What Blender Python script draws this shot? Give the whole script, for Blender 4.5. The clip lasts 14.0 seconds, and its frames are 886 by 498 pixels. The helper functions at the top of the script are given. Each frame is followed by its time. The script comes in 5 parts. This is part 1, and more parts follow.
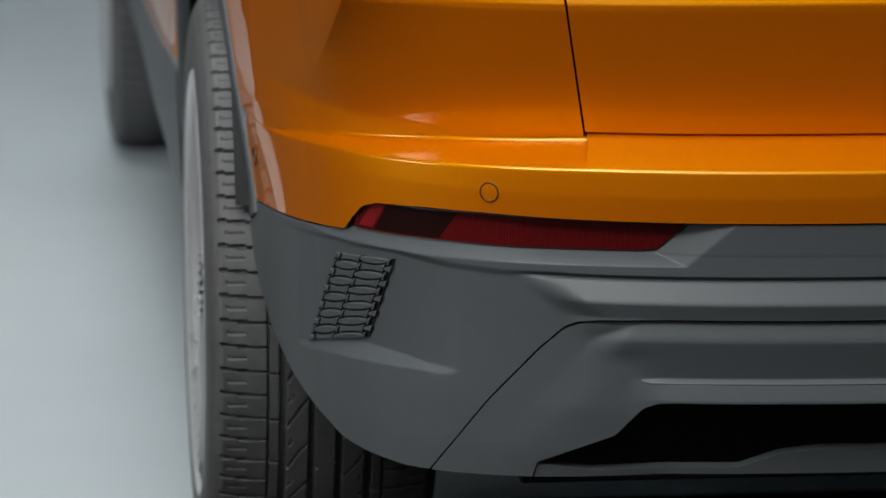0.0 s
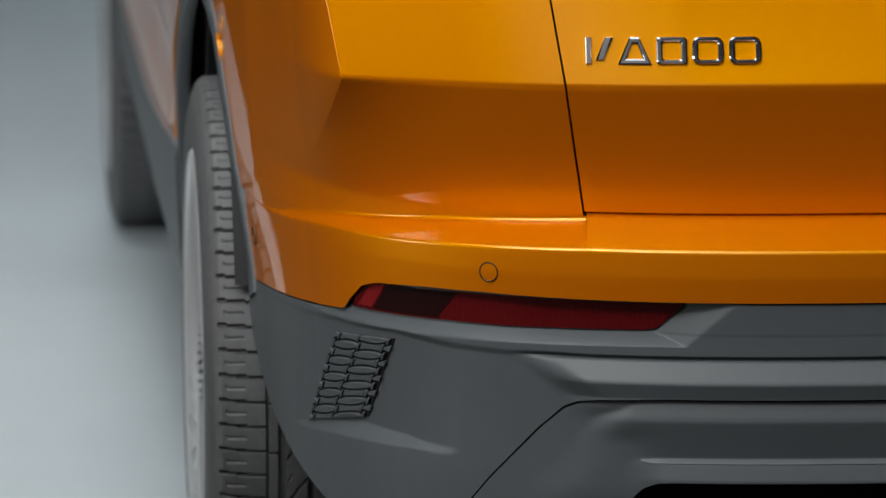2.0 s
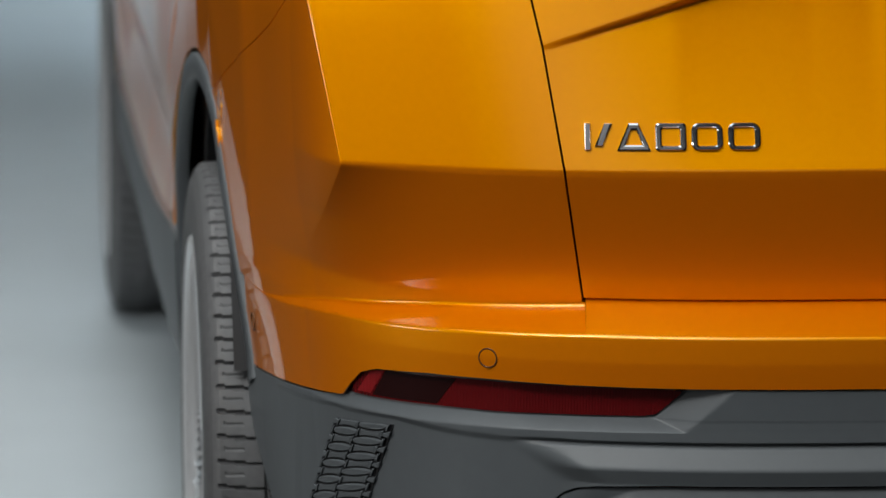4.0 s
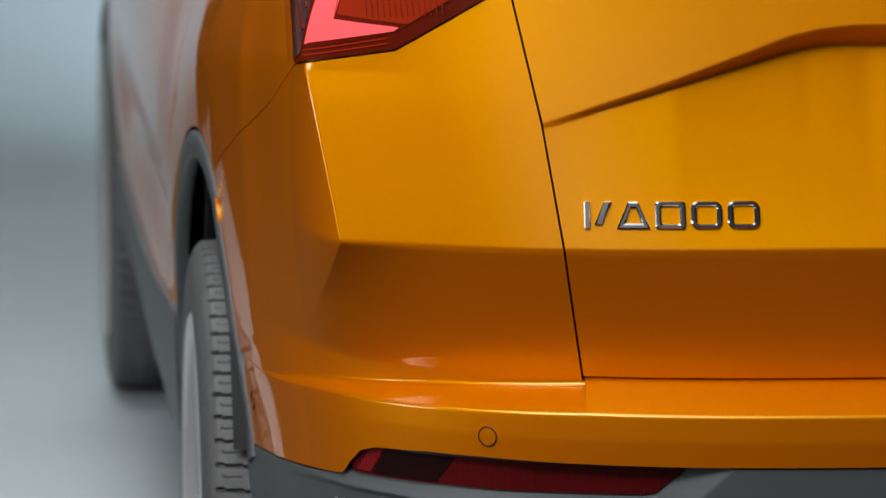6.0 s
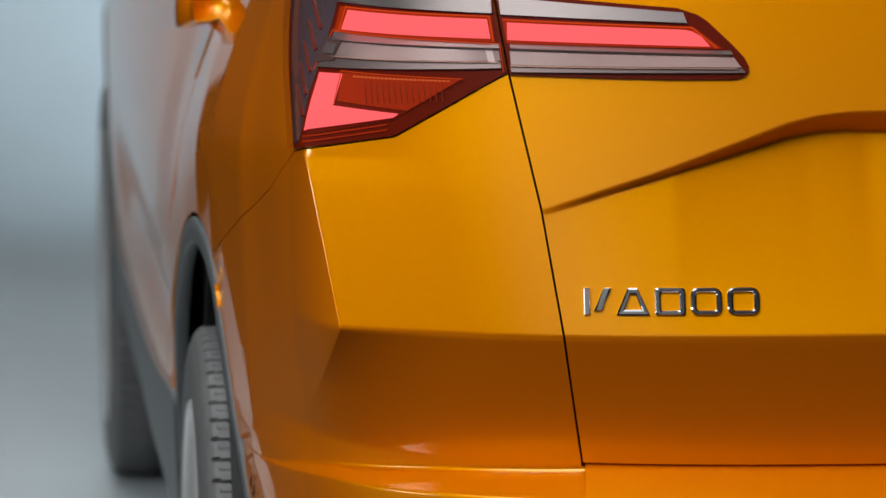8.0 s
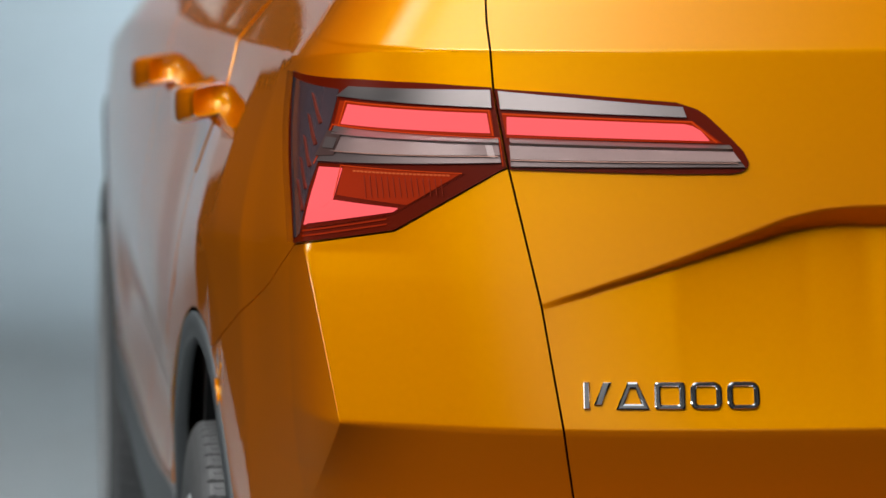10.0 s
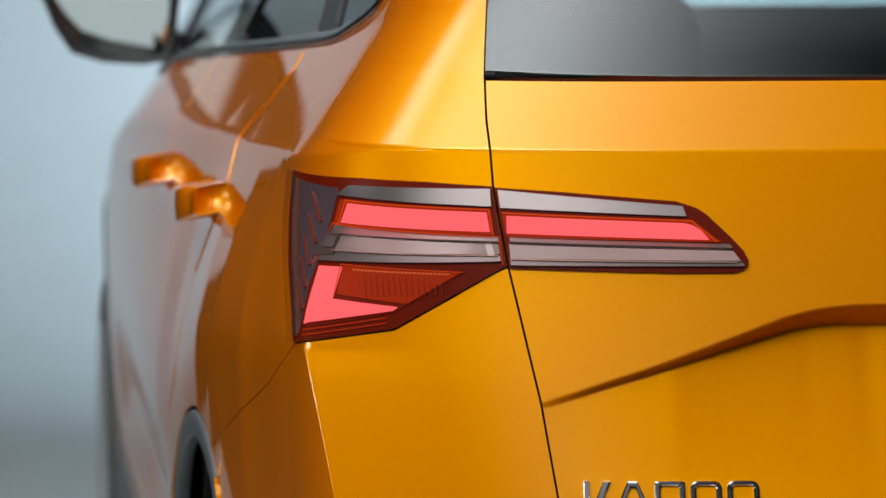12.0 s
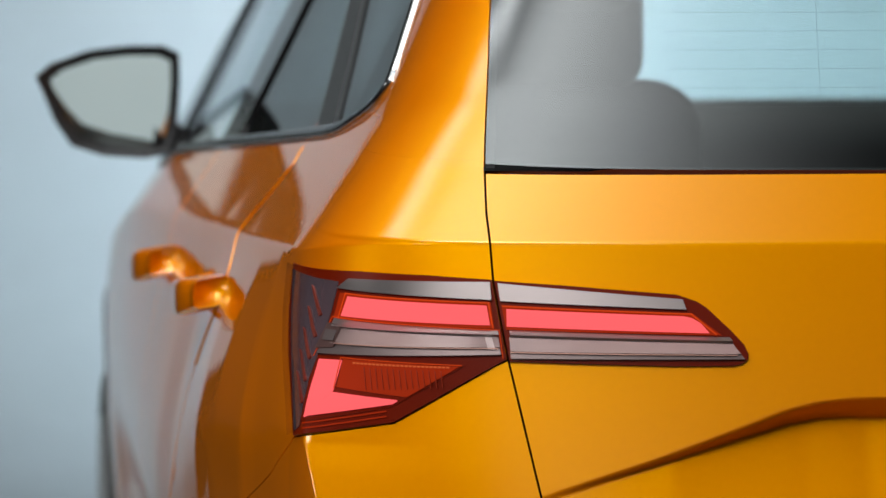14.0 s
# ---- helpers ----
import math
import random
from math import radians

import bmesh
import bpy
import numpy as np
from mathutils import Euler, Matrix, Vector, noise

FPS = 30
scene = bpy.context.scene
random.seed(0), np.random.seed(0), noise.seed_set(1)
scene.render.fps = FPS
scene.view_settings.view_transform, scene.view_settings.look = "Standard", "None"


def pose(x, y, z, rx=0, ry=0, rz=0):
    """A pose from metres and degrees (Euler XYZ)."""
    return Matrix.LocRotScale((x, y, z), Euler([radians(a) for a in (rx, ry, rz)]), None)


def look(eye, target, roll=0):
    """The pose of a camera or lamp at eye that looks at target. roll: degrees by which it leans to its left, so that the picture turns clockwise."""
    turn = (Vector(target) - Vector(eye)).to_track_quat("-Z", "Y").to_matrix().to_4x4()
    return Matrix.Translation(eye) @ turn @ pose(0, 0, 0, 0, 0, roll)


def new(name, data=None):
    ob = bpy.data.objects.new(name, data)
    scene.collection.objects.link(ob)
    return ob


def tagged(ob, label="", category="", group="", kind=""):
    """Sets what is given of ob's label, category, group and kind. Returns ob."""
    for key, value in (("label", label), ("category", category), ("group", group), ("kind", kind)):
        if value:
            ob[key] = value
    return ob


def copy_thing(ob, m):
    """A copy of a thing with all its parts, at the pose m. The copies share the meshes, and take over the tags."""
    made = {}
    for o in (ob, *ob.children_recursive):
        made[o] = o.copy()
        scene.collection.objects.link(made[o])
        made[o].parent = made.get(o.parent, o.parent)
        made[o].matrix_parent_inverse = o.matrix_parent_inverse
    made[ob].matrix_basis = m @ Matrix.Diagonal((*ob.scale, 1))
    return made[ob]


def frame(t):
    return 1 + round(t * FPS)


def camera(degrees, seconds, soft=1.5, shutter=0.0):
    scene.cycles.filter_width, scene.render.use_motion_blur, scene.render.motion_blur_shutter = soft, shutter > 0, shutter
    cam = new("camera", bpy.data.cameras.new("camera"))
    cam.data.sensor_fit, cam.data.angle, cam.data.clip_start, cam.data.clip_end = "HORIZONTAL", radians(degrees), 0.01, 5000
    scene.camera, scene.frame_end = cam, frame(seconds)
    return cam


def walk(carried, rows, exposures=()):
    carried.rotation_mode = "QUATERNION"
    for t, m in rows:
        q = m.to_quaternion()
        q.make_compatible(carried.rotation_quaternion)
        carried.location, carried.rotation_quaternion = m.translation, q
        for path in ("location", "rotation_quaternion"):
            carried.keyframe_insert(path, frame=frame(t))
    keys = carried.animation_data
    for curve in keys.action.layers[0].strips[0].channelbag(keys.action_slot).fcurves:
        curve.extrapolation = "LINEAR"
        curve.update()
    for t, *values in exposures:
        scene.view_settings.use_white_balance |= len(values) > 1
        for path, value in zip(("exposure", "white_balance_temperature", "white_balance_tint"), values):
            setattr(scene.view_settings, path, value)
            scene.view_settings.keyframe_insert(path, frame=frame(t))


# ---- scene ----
# camera: a fixed tripod behind the car, tilting up with a long lens
FOV = 10.19
EYE = (-1.132, -4.72, 1.577)
cam = camera(FOV, 14.0, soft=1.5)
cam.data.dof.use_dof = True
cam.data.dof.focus_distance = 4.93
cam.data.dof.aperture_fstop = 7.4
PITCH_END, YAW = -5.0, -5.578
# seconds, tilt below the last pose in thousandths of a radian, pan to the left in thousandths
TILTS = [
    (0.0, 124.15, 0.50), (0.5, 120.86, 0.47), (1.0, 117.16, 0.45), (1.5, 113.01, 0.42), (2.0, 108.12, 0.38),
    (2.5, 103.51, 0.33), (3.0, 99.36, 0.28), (5.5, 78.43, 0.16), (6.0, 75.02, 0.14), (6.5, 71.77, 0.12),
    (7.0, 67.11, 0.11), (9.5, 43.68, 0.03), (10.0, 38.67, 0.02), (10.5, 33.50, 0.01), (11.0, 28.21, 0.00),
    (11.5, 23.43, 0.00), (12.0, 18.77, 0.00), (12.5, 14.22, 0.00), (13.0, 9.21, 0.00), (13.5, 4.21, 0.00),
    (14.0, 0.00, 0.00),
]
walk(cam, [(t, pose(*EYE, 90 + PITCH_END - math.degrees(a / 1000), 0, YAW + math.degrees(b / 1000))) for t, a, b in TILTS])
# ---- light: a studio with a large overhead softbox and a lit backdrop ----
world = bpy.data.worlds.new("studio_air")
world.use_nodes = True
world.node_tree.nodes["Background"].inputs[0].default_value = (0.8, 0.88, 0.95, 1)
world.node_tree.nodes["Background"].inputs[1].default_value = 0.03
scene.world = world


def softbox(name, eye, target, wide, high, watts, colour=(1, 1, 1), roll=0, fade=(0, 0), spread=180):
    """A lit fabric panel that grows dimmer towards its edges by the shares in fade; a grid in front may narrow its spread."""
    data = bpy.data.lights.new(name, "AREA")
    data.shape, data.size, data.size_y, data.energy, data.color = "RECTANGLE", wide, high, watts, colour
    data.spread = radians(spread)
    if max(fade) > 0:
        data.use_nodes = True
        t = data.node_tree
        geo, sep, times = t.nodes.new("ShaderNodeNewGeometry"), t.nodes.new("ShaderNodeSeparateXYZ"), t.nodes.new("ShaderNodeMath")
        times.operation = "MULTIPLY"
        t.links.new(geo.outputs["Parametric"], sep.inputs[0])
        for k in (0, 1):
            off, dist, ramp = t.nodes.new("ShaderNodeMath"), t.nodes.new("ShaderNodeMath"), t.nodes.new("ShaderNodeMapRange")
            off.operation, dist.operation, ramp.interpolation_type = "SUBTRACT", "ABSOLUTE", "SMOOTHSTEP"
            off.inputs[1].default_value = 0.5
            ramp.inputs["From Min"].default_value, ramp.inputs["From Max"].default_value = 0.5 - fade[k], 0.5
            ramp.inputs["To Min"].default_value, ramp.inputs["To Max"].default_value = 1, 0
            t.links.new(sep.outputs[k], off.inputs[0])
            t.links.new(off.outputs[0], dist.inputs[0])
            t.links.new(dist.outputs[0], ramp.inputs["Value"])
            t.links.new(ramp.outputs[0], times.inputs[k])
        t.links.new(times.outputs[0], t.nodes["Emission"].inputs["Strength"])
    ob = new(name, data)
    ob.matrix_world = look(eye, target, roll)
    return ob


WARM, COOL = (1, 0.985, 0.96), (0.92, 0.98, 1)
softbox("overhead_softbox", (-1.7, -1.55, 4.6), (-1.7, -1.55, 0), 4.6, 5.5, 205, COOL, fade=(0.46, 0.24))
softbox("key_softbox", (-2.0, -4.2, 4.6), (-0.4, 0.0, 0.9), 4.6, 2.4, 262, WARM, fade=(0.5, 0.5))
softbox("side_softbox", (-3.6, -3.4, 4.75), (-0.7, 0.2, 0.9), 3.6, 2.4, 300, WARM, fade=(0.45, 0.45))
softbox("front_softbox", (-1.3, 2.3, 4.6), (-1.5, 2.3, 0), 2.4, 2.2, 92, WARM, fade=(0.4, 0.4), spread=110)
softbox("left_softbox", (-2.55, 1.1, 4.6), (-2.5, 1.2, 0), 1.5, 1.8, 27, COOL, fade=(0.5, 0.5))
softbox("rear_softbox", (-1.5, -8.6, 3.0), (-1.5, 0, 1.6), 10.0, 4.0, 34, WARM, fade=(0.45, 0.45))
softbox("west_softbox", (-7.5, -0.8, 1.25), (-0.8, 0.4, 0.7), 4.0, 1.7, 205, WARM, fade=(0.45, 0.45))
softbox("backdrop_light", (0.75, 5.4, 4.7), (0.65, 8.4, 0.7), 1.8, 0.6, 44, (0.80, 0.92, 1), spread=64)
scene.view_settings.exposure = 0.46

# ---- materials ----
def material(name, colour, rough=0.5, metal=0.0, coat=0.0, coat_rough=0.03, noise_scale=0.0, noise_amount=0.0, bump=0.0, bump_scale=200.0, spec=0.5, rough_var=0.0):
    m = bpy.data.materials.new(name)
    m.use_nodes = True
    t = m.node_tree
    b = t.nodes["Principled BSDF"]
    b.inputs["Base Color"].default_value = (*colour, 1)
    b.inputs["Roughness"].default_value = rough
    b.inputs["Metallic"].default_value = metal
    b.inputs["Coat Weight"].default_value = coat
    b.inputs["Coat Roughness"].default_value = coat_rough
    b.inputs["Specular IOR Level"].default_value = spec
    geo = t.nodes.new("ShaderNodeTexCoord")
    if noise_amount > 0:
        n1, n2 = t.nodes.new("ShaderNodeTexNoise"), t.nodes.new("ShaderNodeTexNoise")
        n1.inputs["Scale"].default_value, n2.inputs["Scale"].default_value = noise_scale, noise_scale / 14
        n1.inputs["Detail"].default_value, n2.inputs["Detail"].default_value = 4, 3
        add = t.nodes.new("ShaderNodeMath")
        add.operation = "ADD"
        ramp = t.nodes.new("ShaderNodeMapRange")
        ramp.inputs["From Min"].default_value, ramp.inputs["From Max"].default_value = 0.6, 1.4
        ramp.inputs["To Min"].default_value, ramp.inputs["To Max"].default_value = 1 - noise_amount, 1 + noise_amount
        mix = t.nodes.new("ShaderNodeVectorMath")
        mix.operation = "SCALE"
        mix.inputs[0].default_value = colour
        for n in (n1, n2):
            t.links.new(geo.outputs["Object"], n.inputs["Vector"])
        t.links.new(n1.outputs["Fac"], add.inputs[0])
        t.links.new(n2.outputs["Fac"], add.inputs[1])
        t.links.new(add.outputs[0], ramp.inputs["Value"])
        t.links.new(ramp.outputs[0], mix.inputs["Scale"])
        t.links.new(mix.outputs[0], b.inputs["Base Color"])
        if rough_var > 0:
            rr = t.nodes.new("ShaderNodeMapRange")
            rr.inputs["From Min"].default_value, rr.inputs["From Max"].default_value = 0.3, 0.7
            rr.inputs["To Min"].default_value, rr.inputs["To Max"].default_value = rough - rough_var, rough + rough_var
            t.links.new(n2.outputs["Fac"], rr.inputs["Value"])
            t.links.new(rr.outputs[0], b.inputs["Roughness"])
    if bump > 0:
        nb, bp = t.nodes.new("ShaderNodeTexNoise"), t.nodes.new("ShaderNodeBump")
        nb.inputs["Scale"].default_value, nb.inputs["Detail"].default_value = bump_scale, 3
        bp.inputs["Strength"].default_value, bp.inputs["Distance"].default_value = bump, 0.001
        t.links.new(geo.outputs["Object"], nb.inputs["Vector"])
        t.links.new(nb.outputs["Fac"], bp.inputs["Height"])
        t.links.new(bp.outputs["Normal"], b.inputs["Normal"])
    return m


def glow(name, colour, strength):
    m = material(name, tuple(0.25 * c for c in colour), 0.3)
    b = m.node_tree.nodes["Principled BSDF"]
    b.inputs["Emission Color"].default_value = (*colour, 1)
    b.inputs["Emission Strength"].default_value = strength
    b.inputs["Roughness"].default_value, b.inputs["Specular IOR Level"].default_value = 0.6, 0.1
    return m


def clear(name, tint, gloss_rough=0.0, ior=1.5, strength=1.0):
    """Thin clear glass or plastic: tinted see-through with a Fresnel gloss."""
    m = bpy.data.materials.new(name)
    m.use_nodes = True
    t = m.node_tree
    t.nodes.clear()
    out, mix = t.nodes.new("ShaderNodeOutputMaterial"), t.nodes.new("ShaderNodeMixShader")
    see, gloss, fr = t.nodes.new("ShaderNodeBsdfTransparent"), t.nodes.new("ShaderNodeBsdfGlossy"), t.nodes.new("ShaderNodeFresnel")
    see.inputs[0].default_value = (*tint, 1)
    gloss.inputs["Roughness"].default_value = gloss_rough
    fr.inputs["IOR"].default_value = ior
    t.links.new(fr.outputs[0], mix.inputs[0])
    t.links.new(see.outputs[0], mix.inputs[1])
    t.links.new(gloss.outputs[0], mix.inputs[2])
    t.links.new(mix.outputs[0], out.inputs[0])
    return m




def flake_paint(name, pigment, flake, share, rough):
    """Metallic car paint: a matt pigment with metal flakes in it, under clear lacquer."""
    m = material(name, pigment, 0.6, 0.0, 1.0, 0.02, 1800, 0.03, spec=0.0)
    t = m.node_tree
    a = t.nodes["Principled BSDF"]
    b, mix = t.nodes.new("ShaderNodeBsdfPrincipled"), t.nodes.new("ShaderNodeMixShader")
    b.inputs["Base Color"].default_value = (*flake, 1)
    b.inputs["Metallic"].default_value, b.inputs["Roughness"].default_value = 1.0, rough
    for node in (a, b):
        node.inputs["Coat Weight"].default_value, node.inputs["Coat Roughness"].default_value, node.inputs["Coat IOR"].default_value = 1.0, 0.02, 1.52
    mix.inputs[0].default_value = share
    t.links.new(a.outputs[0], mix.inputs[1])
    t.links.new(b.outputs[0], mix.inputs[2])
    t.links.new(mix.outputs[0], t.nodes["Material Output"].inputs[0])
    return m


PAINT = flake_paint("orange_metallic_paint", (0.92, 0.176, 0.0), (0.77, 0.435, 0.0), 0.5, 0.47)
GREY = material("grey_plastic", (0.097, 0.109, 0.117), 0.48, 0, 0, 0.1, 60, 0.05, 0.06, 1800)
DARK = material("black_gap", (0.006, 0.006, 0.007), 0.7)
BLACK = material("black_plastic", (0.012, 0.012, 0.014), 0.5, bump=0.05, bump_scale=900)
GLOSSBLACK = material("gloss_black_trim", (0.012, 0.012, 0.013), 0.12)
UNDERCOAT = material("orange_primer", (0.06, 0.008, 0.001), 0.7, spec=0.1)
RUBBER = material("tyre_rubber", (0.095, 0.097, 0.1), 0.55, 0, 0, 0.1, 90, 0.25, 0.12, 700)
ALLOY = material("silver_alloy", (0.76, 0.78, 0.80), 0.36, 0.55)
ALLOYDARK = material("dark_alloy", (0.17, 0.175, 0.18), 0.4, 0.6)
CHROME = material("chrome", (0.62, 0.63, 0.66), 0.13, 1.0)
SATIN = material("satin_lamp_silver", (0.30, 0.30, 0.30), 0.28, 0.9)
DEEPRED = material("dark_red_lamp", (0.13, 0.009, 0.001), 0.3, 0.0, 0.0, 0.03, spec=0.15)
# weak glow stands in for bar light scattered into surrounds, well and steps
AMBERSPILL = glow("amber_spill_glow", (0.70, 0.045, 0.0), 0.17)
REFLECTRED = material("red_reflector", (0.115, 0.004, 0.005), 0.18, 0.0, 0.5, 0.02)
REDGLOW = glow("red_light_bar", (1.0, 0.125, 0.135), 0.72)
LENS = clear("clear_lamp_lens", (0.97, 0.90, 0.90), 0.02, 1.26)
RIBRED = material("dark_red_lamp_rib", (0.26, 0.03, 0.01), 0.6, spec=0.1)
GLASS = clear("tinted_window_glass", (0.92, 0.98, 1.0), 0.0, 1.95)
REARGLASS = clear("coated_rear_glass", (0.66, 0.785, 0.77), 0.0, 2.2)
DARKGLASS = clear("privacy_glass", (0.10, 0.115, 0.12), 0.0, 1.33)
MIRROR = material("mirror_glass", (0.60, 0.66, 0.64), 0.04, 1.0)
WIRE = material("brown_heater_wire", (0.11, 0.12, 0.12), 0.8, spec=0.1)
TRIMGREY = material("satin_grey_aluminium", (0.33, 0.34, 0.35), 0.24, 1.0)
CLOTH = material("dark_cabin_cloth", (0.055, 0.056, 0.058), 0.85, noise_scale=14, noise_amount=0.03)
FLOOR = material("painted_studio_floor", (0.44, 0.50, 0.53), 0.42, 0, 0, 0.1, 6, 0.04, 0.02, 60, rough_var=0.06)
# floor coloured near black in place of unlit ground that the body reflects
BLACKFLOOR = material("blackened_studio_floor", (0.009, 0.0093, 0.0096), 0.85, 0, 0, 0.1, 5, 0.1, spec=0.1)
DARKWALL = material("dark_studio_paint", (0.014, 0.0145, 0.0155), 0.8, 0, 0, 0.1, 5, 0.1)
# the lamp silver again in two tones, with shade and light in the colour
SATINSHADED = material("shaded_satin_lamp_silver", (0.15, 0.128, 0.125), 0.42, 0.6)
SATINLIT = material("lit_satin_lamp_silver", (0.40, 0.40, 0.40), 0.30, 0.9)
RIBBED = material("ribbed_lamp_strip", (0.235, 0.178, 0.168), 0.4, 0.7, 0.4, 0.08)
LAMPBOX = material("dark_lamp_box", (0.10, 0.06, 0.055), 0.35, 0.3, spec=0.3)
STEPCOPPER = material("copper_lamp_step", (0.75, 0.46, 0.38), 0.3, 0.8)
CLEARWHITE = material("clear_lamp_block", (0.9, 0.8, 0.78), 0.15, 0.3)
BEAD = glow("lit_amber_bead", (1.0, 0.20, 0.05), 0.27)
AMBERDARK = material("dark_copper_fin", (0.34, 0.07, 0.045), 0.3, 0.6)
# purple-grey stands in for what the glass of the lamp's side would reflect
LAMPSHEEN = material("lamp_sheen_paint", (0.10, 0.075, 0.09), 0.16, 0.35, 0.6, 0.03)
SENSORGAP = material("sensor_ring", (0.10, 0.035, 0.004), 0.4, 0.3)
REFLECTDARK = material("dark_lamp_glass", (0.018, 0.003, 0.003), 0.12, 0.0, 0.6, 0.02)
REFLECTBRIGHT = material("bright_red_reflector", (0.26, 0.012, 0.014), 0.25, 0.0, 0.5, 0.03)
GREYDARK = material("dark_grey_plastic", (0.045, 0.05, 0.053), 0.5, 0, 0, 0.1, 60, 0.08, 0.08, 1500)
MIRROR_AIM = (-11, -22)
# own glow in place of bar light caught along the elements' edges
EDGEGLOW = glow("red_edge_glow", (1.0, 0.09, 0.006), 0.30)


def add_ribs(mat, scale, amount):
    """Fine upright ribs across a strip, as relief and tone."""
    t = mat.node_tree
    b = t.nodes["Principled BSDF"]
    co, wave, bump = t.nodes.new("ShaderNodeTexCoord"), t.nodes.new("ShaderNodeTexWave"), t.nodes.new("ShaderNodeBump")
    wave.inputs["Scale"].default_value = scale
    bump.inputs["Strength"].default_value, bump.inputs["Distance"].default_value = amount, 0.001
    t.links.new(co.outputs["Object"], wave.inputs["Vector"])
    t.links.new(wave.outputs["Fac"], bump.inputs["Height"])
    t.links.new(bump.outputs["Normal"], b.inputs["Normal"])


add_ribs(RIBBED, 330, 0.3)
add_ribs(REFLECTRED, 110, 0.5)
add_ribs(REFLECTBRIGHT, 110, 0.6)

# ---- body surface: x to the car's right, y forward from the tail, z up ----
AXLE_REAR, AXLE_FRONT, WHEEL_Z, TYRE_R, ARCH_R = 0.88, 3.515, 0.335, 0.335, 0.385
LOW = np.array([(0.0, 0.78), (0.3, 0.808), (0.5, 0.841), (0.88, 0.870), (1.5, 0.888), (3.5, 0.9), (4.0, 0.86), (4.3, 0.72), (4.5, 0.5)])
HIGH = np.array([(0.0, 0.775), (0.35, 0.786), (1.0, 0.804), (1.35, 0.816), (2.1, 0.846), (3.3, 0.885), (4.0, 0.83), (4.3, 0.66), (4.5, 0.4)])
# rear profile of the upper body and of the bumper: height, distance forward, corner exponent, corner depth
UPPER = np.array([
    (0.60, 0.070, 3.5, 0.47), (0.653, 0.058, 3.5, 0.475), (0.784, 0.0235, 4.1, 0.43), (0.790, 0.0225, 4.1, 0.43),
    (1.1535, 0.1164, 4.9, 0.39), (1.1565, 0.1178, 5.0, 0.39),
    (1.225, 0.175, 5.0, 0.36), (1.30, 0.225, 5.0, 0.36), (1.45, 0.34, 5.0, 0.36), (1.60, 0.50, 5.0, 0.36)])
BUMPER = np.array([
    (0.25, 0.052, 3.5, 0.48), (0.29, 0.040, 3.5, 0.485), (0.33, 0.031, 3.5, 0.49), (0.38, 0.024, 3.5, 0.495), (0.46, 0.017, 3.5, 0.5), (0.53, 0.010, 3.5, 0.5),
    (0.575, 0.003, 3.5, 0.5), (0.60, 0.0, 3.5, 0.5), (0.70, 0.0, 3.5, 0.5)])


# wheel openings: angle from the rear, radius of the paint's edge, radius of the flare's outer crease
ARCH = np.array([(0, 0.388, 0.50), (26, 0.377, 0.50), (40, 0.384, 0.496), (50, 0.398, 0.496), (62, 0.424, 0.512), (70, 0.455, 0.534), (78, 0.461, 0.553), (90, 0.462, 0.562), (105, 0.455, 0.55), (120, 0.438, 0.52), (140, 0.41, 0.50), (180, 0.388, 0.50)])


def arch_radius(angle, k=1):
    return np.interp(np.degrees(angle), ARCH[:, 0], ARCH[:, k])


ARCH_A = np.linspace(0, math.pi, 181)
ARCH_DY, ARCH_DZ = -arch_radius(ARCH_A) * np.cos(ARCH_A), arch_radius(ARCH_A) * np.sin(ARCH_A)


def arch_top(dy):
    """Height of the wheel opening's edge over the axle, dy ahead of it."""
    return float(np.interp(dy, ARCH_DY, ARCH_DZ, 0.0, 0.0))


def tornado(y):
    return np.interp(y, (0.10, 0.20, 0.35, 2.7, 3.0, 3.5, 4.2), (1.157, 1.150, 1.132, 0.99, 0.955, 0.865, 0.80))


def belt(y):
    return np.interp(y, (0.3, 0.85, 2.7, 3.0, 3.5, 4.4), (1.28, 1.22, 1.077, 1.03, 0.965, 0.85))


def half_width(y, z):
    low, high = np.interp(y, LOW[:, 0], LOW[:, 1]), np.interp(y, HIGH[:, 0], HIGH[:, 1])
    zt, zb = tornado(y), np.maximum(belt(y), tornado(y) + 0.04)
    sill = low - 0.5 * np.clip(0.36 - z, 0, 1) * np.clip((y - 0.5) / 0.3, 0, 1) - 0.06 * np.clip(0.62 - z, 0, 1)
    z0 = np.interp(y, (0.7, 1.3), (0.89, 0.74))
    k = np.clip((z - z0) / np.maximum(zt - z0, 0.02), 0, 1)
    k = k * k * (1.6 - 0.6 * k)
    w = sill + (high - low) * k
    for yc in (AXLE_REAR, AXLE_FRONT):
        r, angle = np.hypot(y - yc, z - WHEEL_Z), np.arctan2(np.maximum(z - WHEEL_Z, 0), yc - y)
        w = w - 0.03 * np.clip(arch_radius(angle, 2) - r, 0, 0.13) * np.clip((yc + 0.15 - y) / 0.15, 0, 1) * np.clip((z - 0.46) / 0.05, 0, 1)
    w = w - 0.04 * np.clip(0.93 - z, 0, 0.3) * np.clip((0.75 - y) / 0.25, 0, 1)
    door = np.clip((y - 1.25) / 0.2, 0, 1) * np.clip((2.9 - y) / 0.2, 0, 1)
    w = w - 0.014 * door * np.exp(-((z - 0.60) / 0.07) ** 2)
    return w - 0.70 * np.clip(z - zt, 0, zb - zt) - 0.50 * np.clip(z - zb, 0, 1)


